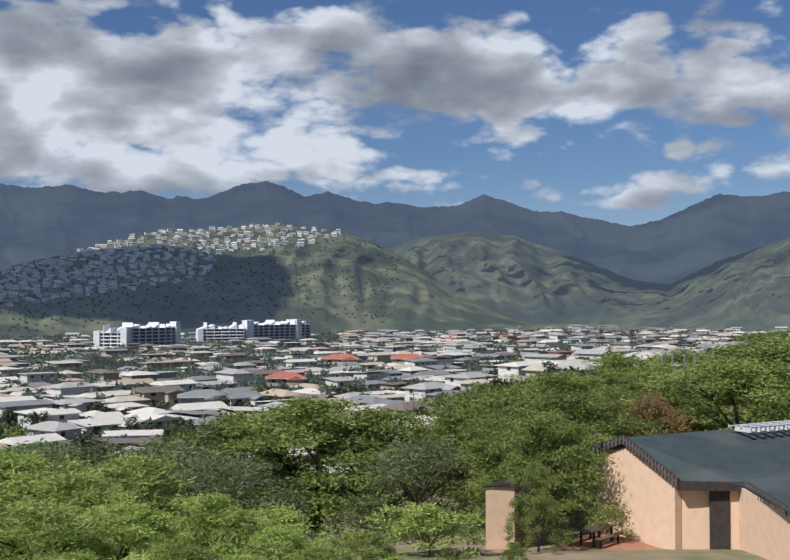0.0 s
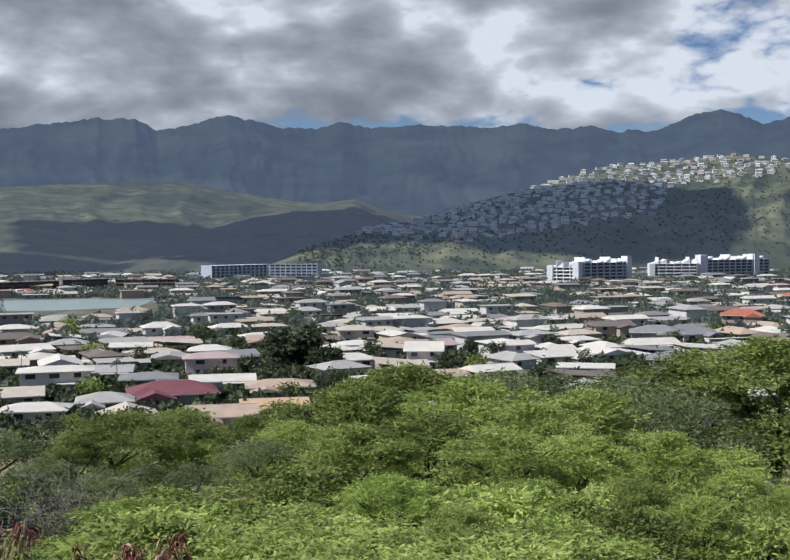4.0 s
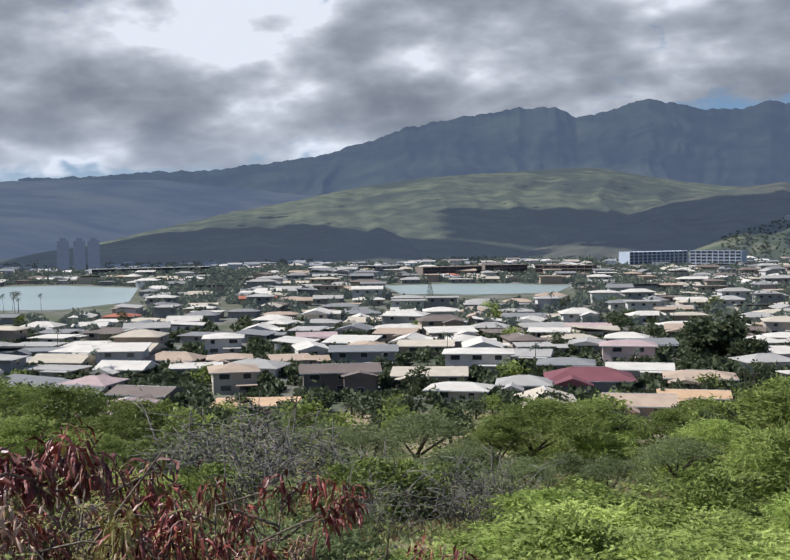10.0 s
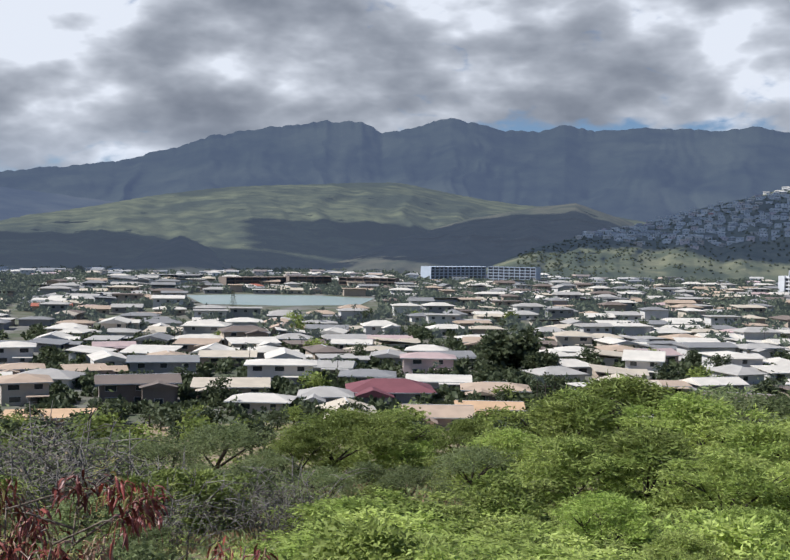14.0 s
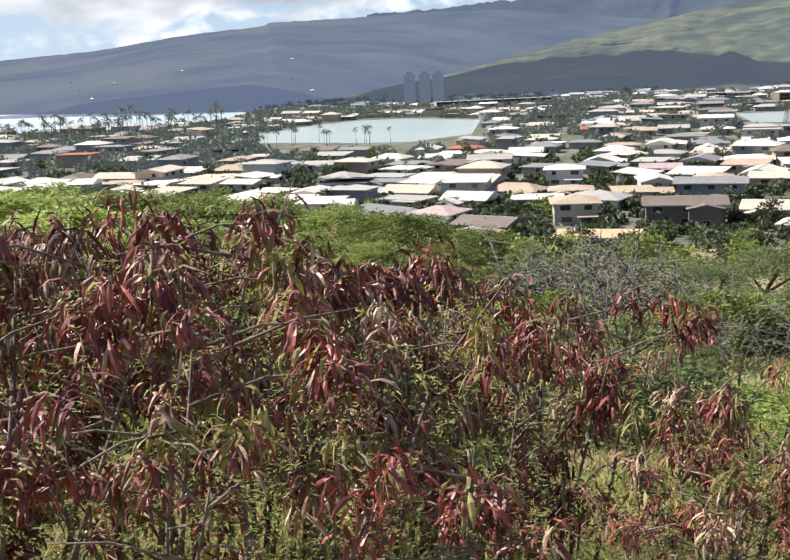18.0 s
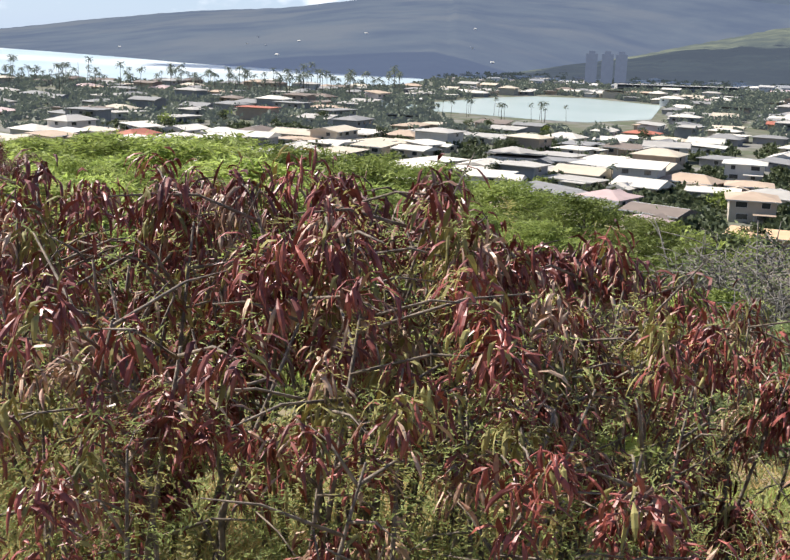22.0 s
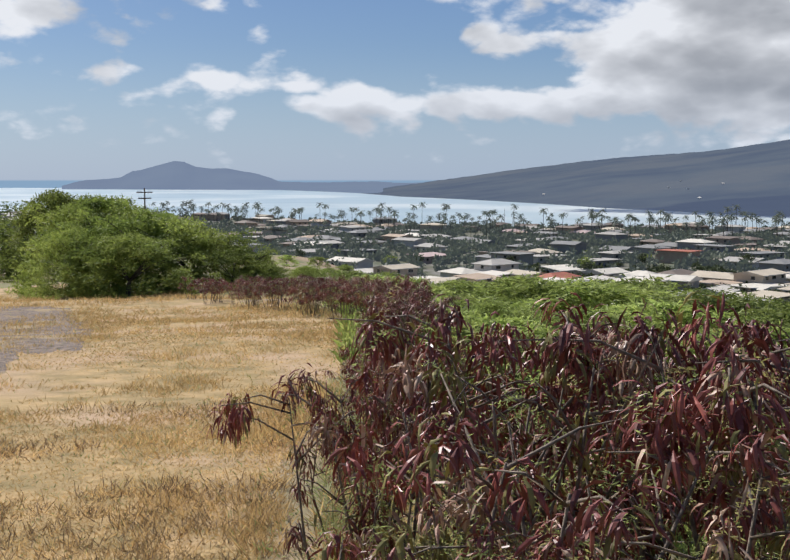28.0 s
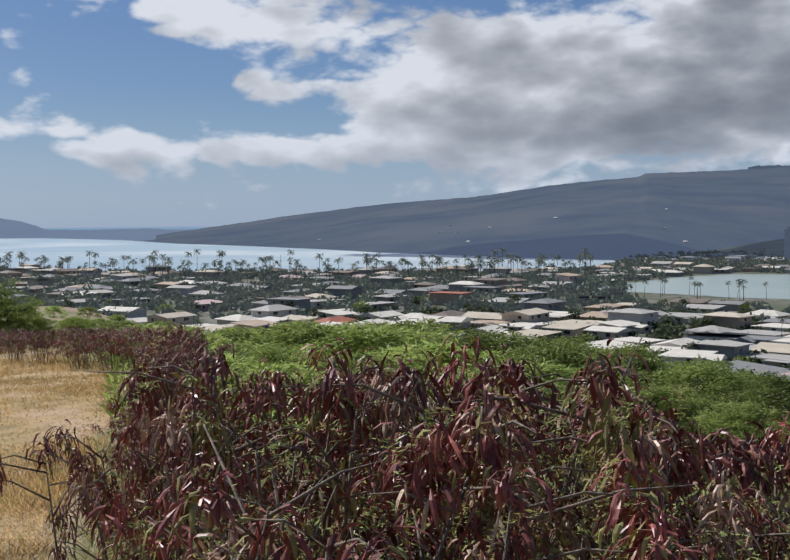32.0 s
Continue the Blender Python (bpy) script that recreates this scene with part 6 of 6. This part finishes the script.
hall = thing("hillside_hall", "peach stucco hall with a dark green shingled roof", "building", pose(0, 0, 0.22))
C, E2, E3, E4 = (35.2, 38.3), (37.5, 36.6), (34.9, 31.4), (33.4, 28.0)
part("gable_wall", Shape().add([(35.2, 38.3, 24.5), (35.2, 44.0, 24.5), (35.2, 44.0, 30.05), (35.2, 41.7, 30.75), (35.2, 38.3, 29.45), (35.6, 38.3, 24.5), (35.6, 44.0, 24.5), (35.6, 44.0, 30.05), (35.6, 41.7, 30.75), (35.6, 38.3, 29.45)],
     [(0, 4, 3, 2, 1), (5, 6, 7, 8, 9), (0, 1, 6, 5), (1, 2, 7, 6), (4, 0, 5, 9), (2, 3, 8, 7), (3, 4, 9, 8)]), M_STUCCO, hall)
part("front_wall", prism(Shape(), [(35.62, 38.3), (36.6, 37.5), (36.9, 37.9), (36.0, 38.7)], 24.5, 29.4), M_STUCCO, hall)
part("pilaster", prism(Shape(), [(36.45, 37.35), (37.15, 36.8), (37.5, 37.3), (36.8, 37.8)], 24.5, 29.5), M_TRIM, hall, "dark brown recessed downpipe bay")
part("wing_wall", prism(Shape(), [(37.2, 36.85), E2, (37.9, 36.9), (37.6, 37.2)], 24.5, 29.4), M_STUCCO, hall)
part("wing_wall", prism(Shape(), [E2, E3, E4, (33.9, 27.9), (35.4, 31.2), (38.0, 36.5)], 24.3, [29.4, 29.4, 29.4, 29.4, 29.4, 29.4]), M_STUCCO, hall)
part("back_wall", prism(Shape(), [(35.6, 44.0), (60, 44.0), (60, 43.6), (35.6, 43.6)], 24.5, 30.0), M_STUCCO, hall)
roof = part("roof", Shape().add([(34.9, 37.9, 29.62), (37.35, 36.2, 29.62), (34.5, 31.2, 29.62), (32.9, 27.6, 29.62), (60, 27.6, 31.3), (60, 41.7, 31.35), (34.9, 41.7, 31.25), (34.9, 44.4, 30.35), (60, 44.4, 30.35)],
            [(0, 1, 6), (1, 5, 6), (1, 2, 3, 4, 5), (6, 5, 8, 7)]), M_ROOF_GREEN, hall, "dark green shingled roof")
roof.modifiers.new("slab", "SOLIDIFY").thickness = 0.12


def fascia_run(a, b, za, zb, slats):
    a, b = Vector((*a, za)), Vector((*b, zb))
    way = b - a
    n = Vector((-way.y, way.x, 0)).normalized()
    s = Shape()
    s.add([a, b, b + Vector((0, 0, 0.42)), a + Vector((0, 0, 0.42)), a - n * 0.12, b - n * 0.12, b - n * 0.12 + Vector((0, 0, 0.42)), a - n * 0.12 + Vector((0, 0, 0.42))],
          [(0, 1, 2, 3), (7, 6, 5, 4), (0, 4, 5, 1), (3, 2, 6, 7), (1, 5, 6, 2), (0, 3, 7, 4)])
    f = part("fascia", s, M_TRIM, hall, "dark brown slatted fascia")
    for i in range(slats):
        c = a.lerp(b, (i + 0.5) / slats)
        t = way.normalized() * 0.05
        k = Shape().add([c - t, c + t, c + t + n * 0.05, c - t + n * 0.05] + [p + Vector((0, 0, 0.44)) for p in (c - t, c + t, c + t + n * 0.05, c - t + n * 0.05)],
                        [(3, 2, 1, 0), (4, 5, 6, 7), (0, 1, 5, 4), (1, 2, 6, 5), (2, 3, 7, 6), (3, 0, 4, 7)])
        part("slat", k, M_TRIM_SLAT, f)


M_TRIM_SLAT = mat("weathered_slat", (0.16, 0.12, 0.10), (0.10, 0.075, 0.065), 0.8, 6.0)
fascia_run((34.95, 37.8), (34.95, 41.7), 29.35, 30.95, 17)
fascia_run((34.95, 41.7), (34.95, 44.4), 30.95, 30.0, 9)
fascia_run((37.45, 36.15), (34.95, 37.85), 29.25, 29.25, 0)
fascia_run((34.5, 31.1), (37.45, 36.1), 29.25, 29.25, 18)
fascia_run((32.9, 27.5), (34.5, 31.0), 29.25, 29.25, 12)

shed = thing("store_shed", "small peach stucco store with a sloping dark roof", "shed", pose(0, 0, 0.22))
a, b = polar(-32.9, 51), polar(-34.4, 51.3)
c, e = polar(-36.3, 53.8), polar(-34.9, 54.5)
part("wall", prism(Shape(), [(a.x, a.y), (b.x, b.y), (c.x, c.y), (e.x, e.y)], 26.0, [29.05, 29.4, 29.5, 29.1]), M_STUCCO, shed)
# A thin dark sheet over the stucco stands in for shade on this side.
part("side_wall", prism(Shape(), [(b.x + 0.02, b.y - 0.03), (c.x, c.y - 0.03), (c.x, c.y + 0.02), (b.x + 0.02, b.y + 0.02)], 26.0, [29.2, 29.2, 29.2, 29.2]), M_TRIM_SLAT, shed, "dark brown sheet coloured as the shaded side wall")
part("roof", prism(Shape(), [(a.x - 0.15, a.y), (b.x, b.y - 0.2), (c.x + 0.2, c.y), (e.x, e.y + 0.2)], 29.3, [29.2, 29.55, 29.65, 29.25]), M_TRIM, shed, "dark brown roof edge")

M_PAVER = mat("brick_patio", (0.42, 0.20, 0.12), (0.34, 0.16, 0.10), 0.85, 3.0, bump=0.3, bump_scale=12.0)
single("pavement", prism(Shape(), [(34.9, 33.0), (35.1, 43.5), (31.2, 42.0), (29.5, 36.0)], 25.0, 26.35), M_PAVER, "reddish brick patio beside the hall", "patio", pose(0, 0, 0.22), kind="structure")
table = thing("picnic_table", "dark weathered wooden picnic table on the patio", "table", pose(33.0, 41.3, 26.57, 0, 0, 20))
for i in range(5):
    part("board", Shape().box(-1.1, -0.42 + i * 0.17, 0.72, 1.1, -0.27 + i * 0.17, 0.77), M_TRIM_SLAT, table)
for x in (-0.8, 0.8):
    for y in (-0.35, 0.35):
        part("leg", Shape().box(x - 0.05, y - 0.05, 0, x + 0.05, y + 0.05, 0.72), M_TRIM, table)
for y in (-0.85, 0.7):
    part("bench", Shape().box(-1.1, y, 0.40, 1.1, y + 0.28, 0.45), M_TRIM_SLAT, table)
    for x in (-0.8, 0.8):
        part("bench_leg", Shape().box(x - 0.04, y + 0.1, 0, x + 0.04, y + 0.18, 0.40), M_TRIM, table)
rail = thing("wooden_fence", "low dark slatted wooden fence round the patio", "fence", pose(0, 0, 0.22))
for i in range(16):
    p = Vector((29.6 + i * 0.35, 35.9 - i * 0.19, 26.2))
    part("slat", Shape().box(p.x - 0.12, p.y - 0.03, p.z - 1.2, p.x + 0.12, p.y + 0.03, p.z + 0.85), M_TRIM_SLAT, rail)


# ---- poles, fence and car ----
def utility_pole(head, d, base, height, arms=2, label="weathered wooden utility pole with crossarms"):
    ob = thing("utility_pole", label, "utility pole", Matrix.LocRotScale(polar(head, d, base), Euler((0, 0, radians(head + 15))), None), "utility poles")
    part("post", Shape().tube([(0, 0, -1), (0, 0, height)], [0.16, 0.11], 8), M_POLE, ob)
    for k in range(arms):
        arm = part("crossarm", Shape().box(-1.25 + 0.2 * k, -0.08, height - 0.75 - 0.95 * k, 1.25 - 0.2 * k, 0.08, height - 0.58 - 0.95 * k), M_POLE, ob)
        for x in (-1.05, -0.6, 0.6, 1.05):
            part("insulator", Shape().tube([(x * (1 - 0.15 * k), 0, height - 0.58 - 0.95 * k), (x * (1 - 0.15 * k), 0, height - 0.40 - 0.95 * k)], [0.05, 0.03], 6), M_METAL, arm)
    return ob


utility_pole(87.95, 127, 29.3, 9.0)
utility_pole(79.9, 175, 24.0, 13.0)
utility_pole(89.5, 190, 22.0, 14.2)
utility_pole(-0.65, 236, 0.7, 7.4, 1)
utility_pole(-28.8, 300, 3.5, 10.2, 1)
utility_pole(61.1, 838, 0.7, 15.0, 0, "tall slender mast near the shore")
for i, (h, d, z) in enumerate(((-41.8, 118, 25.0), (-42.3, 120, 25.0), (-42.9, 119, 25.0), (-43.4, 122, 25.0))):
    ob = thing("street_lamp", "slim grey lamp post above the trees", "lamp post", Matrix.LocRotScale(polar(h, d, 22.5), Euler((0, 0, 0.4)), None), "lamp posts behind the trees")
    part("post", Shape().tube([(0, 0, 0), (0, 0, 10.0)], [0.09, 0.06], 6), M_METAL, ob)
    part("lamp_head", Shape().box(-0.1, -0.12, 10.0, 0.9, 0.12, 10.15), M_METAL, ob)

fence = thing("picket_fence", "grey weathered picket fence at the end of the field", "fence", pose(0, 0, 0))
for i in range(40):
    p = on_ground(85.8 + i * 0.16, 88)
    part("picket", Shape().box(p.x - 0.03, p.y - 0.07, p.z - 0.3, p.x + 0.03, p.y + 0.07, p.z + 1.0), M_POLE, fence)
for k in (0.35, 0.8):
    pts = [on_ground(85.7 + i * 0.7, 88.1) + Vector((0, 0, k)) for i in range(10)]
    part("rail", Shape().tube(pts, [0.04] * 10, 4), M_POLE, fence)

car(on_ground(89.3, 118), radians(89), 4, "dark red saloon car parked beyond the fence")

vent = thing("roof_pipework", "white pipework lying on the green roof", "pipes", pose(0, 0, 0.22))
for i in range(3):
    part("pipe", Shape().tube([(41.5 + i * 0.3, 41.2 - i * 0.45, 31.5), (47.5, 41.25 - i * 0.5, 31.55)], [0.06, 0.06], 6), M_FASCIA, vent)
for i in range(9):
    part("bracket", Shape().box(41.9 + i * 0.65, 40.1, 31.25, 42.0 + i * 0.65, 41.2, 31.48), M_FASCIA, vent)
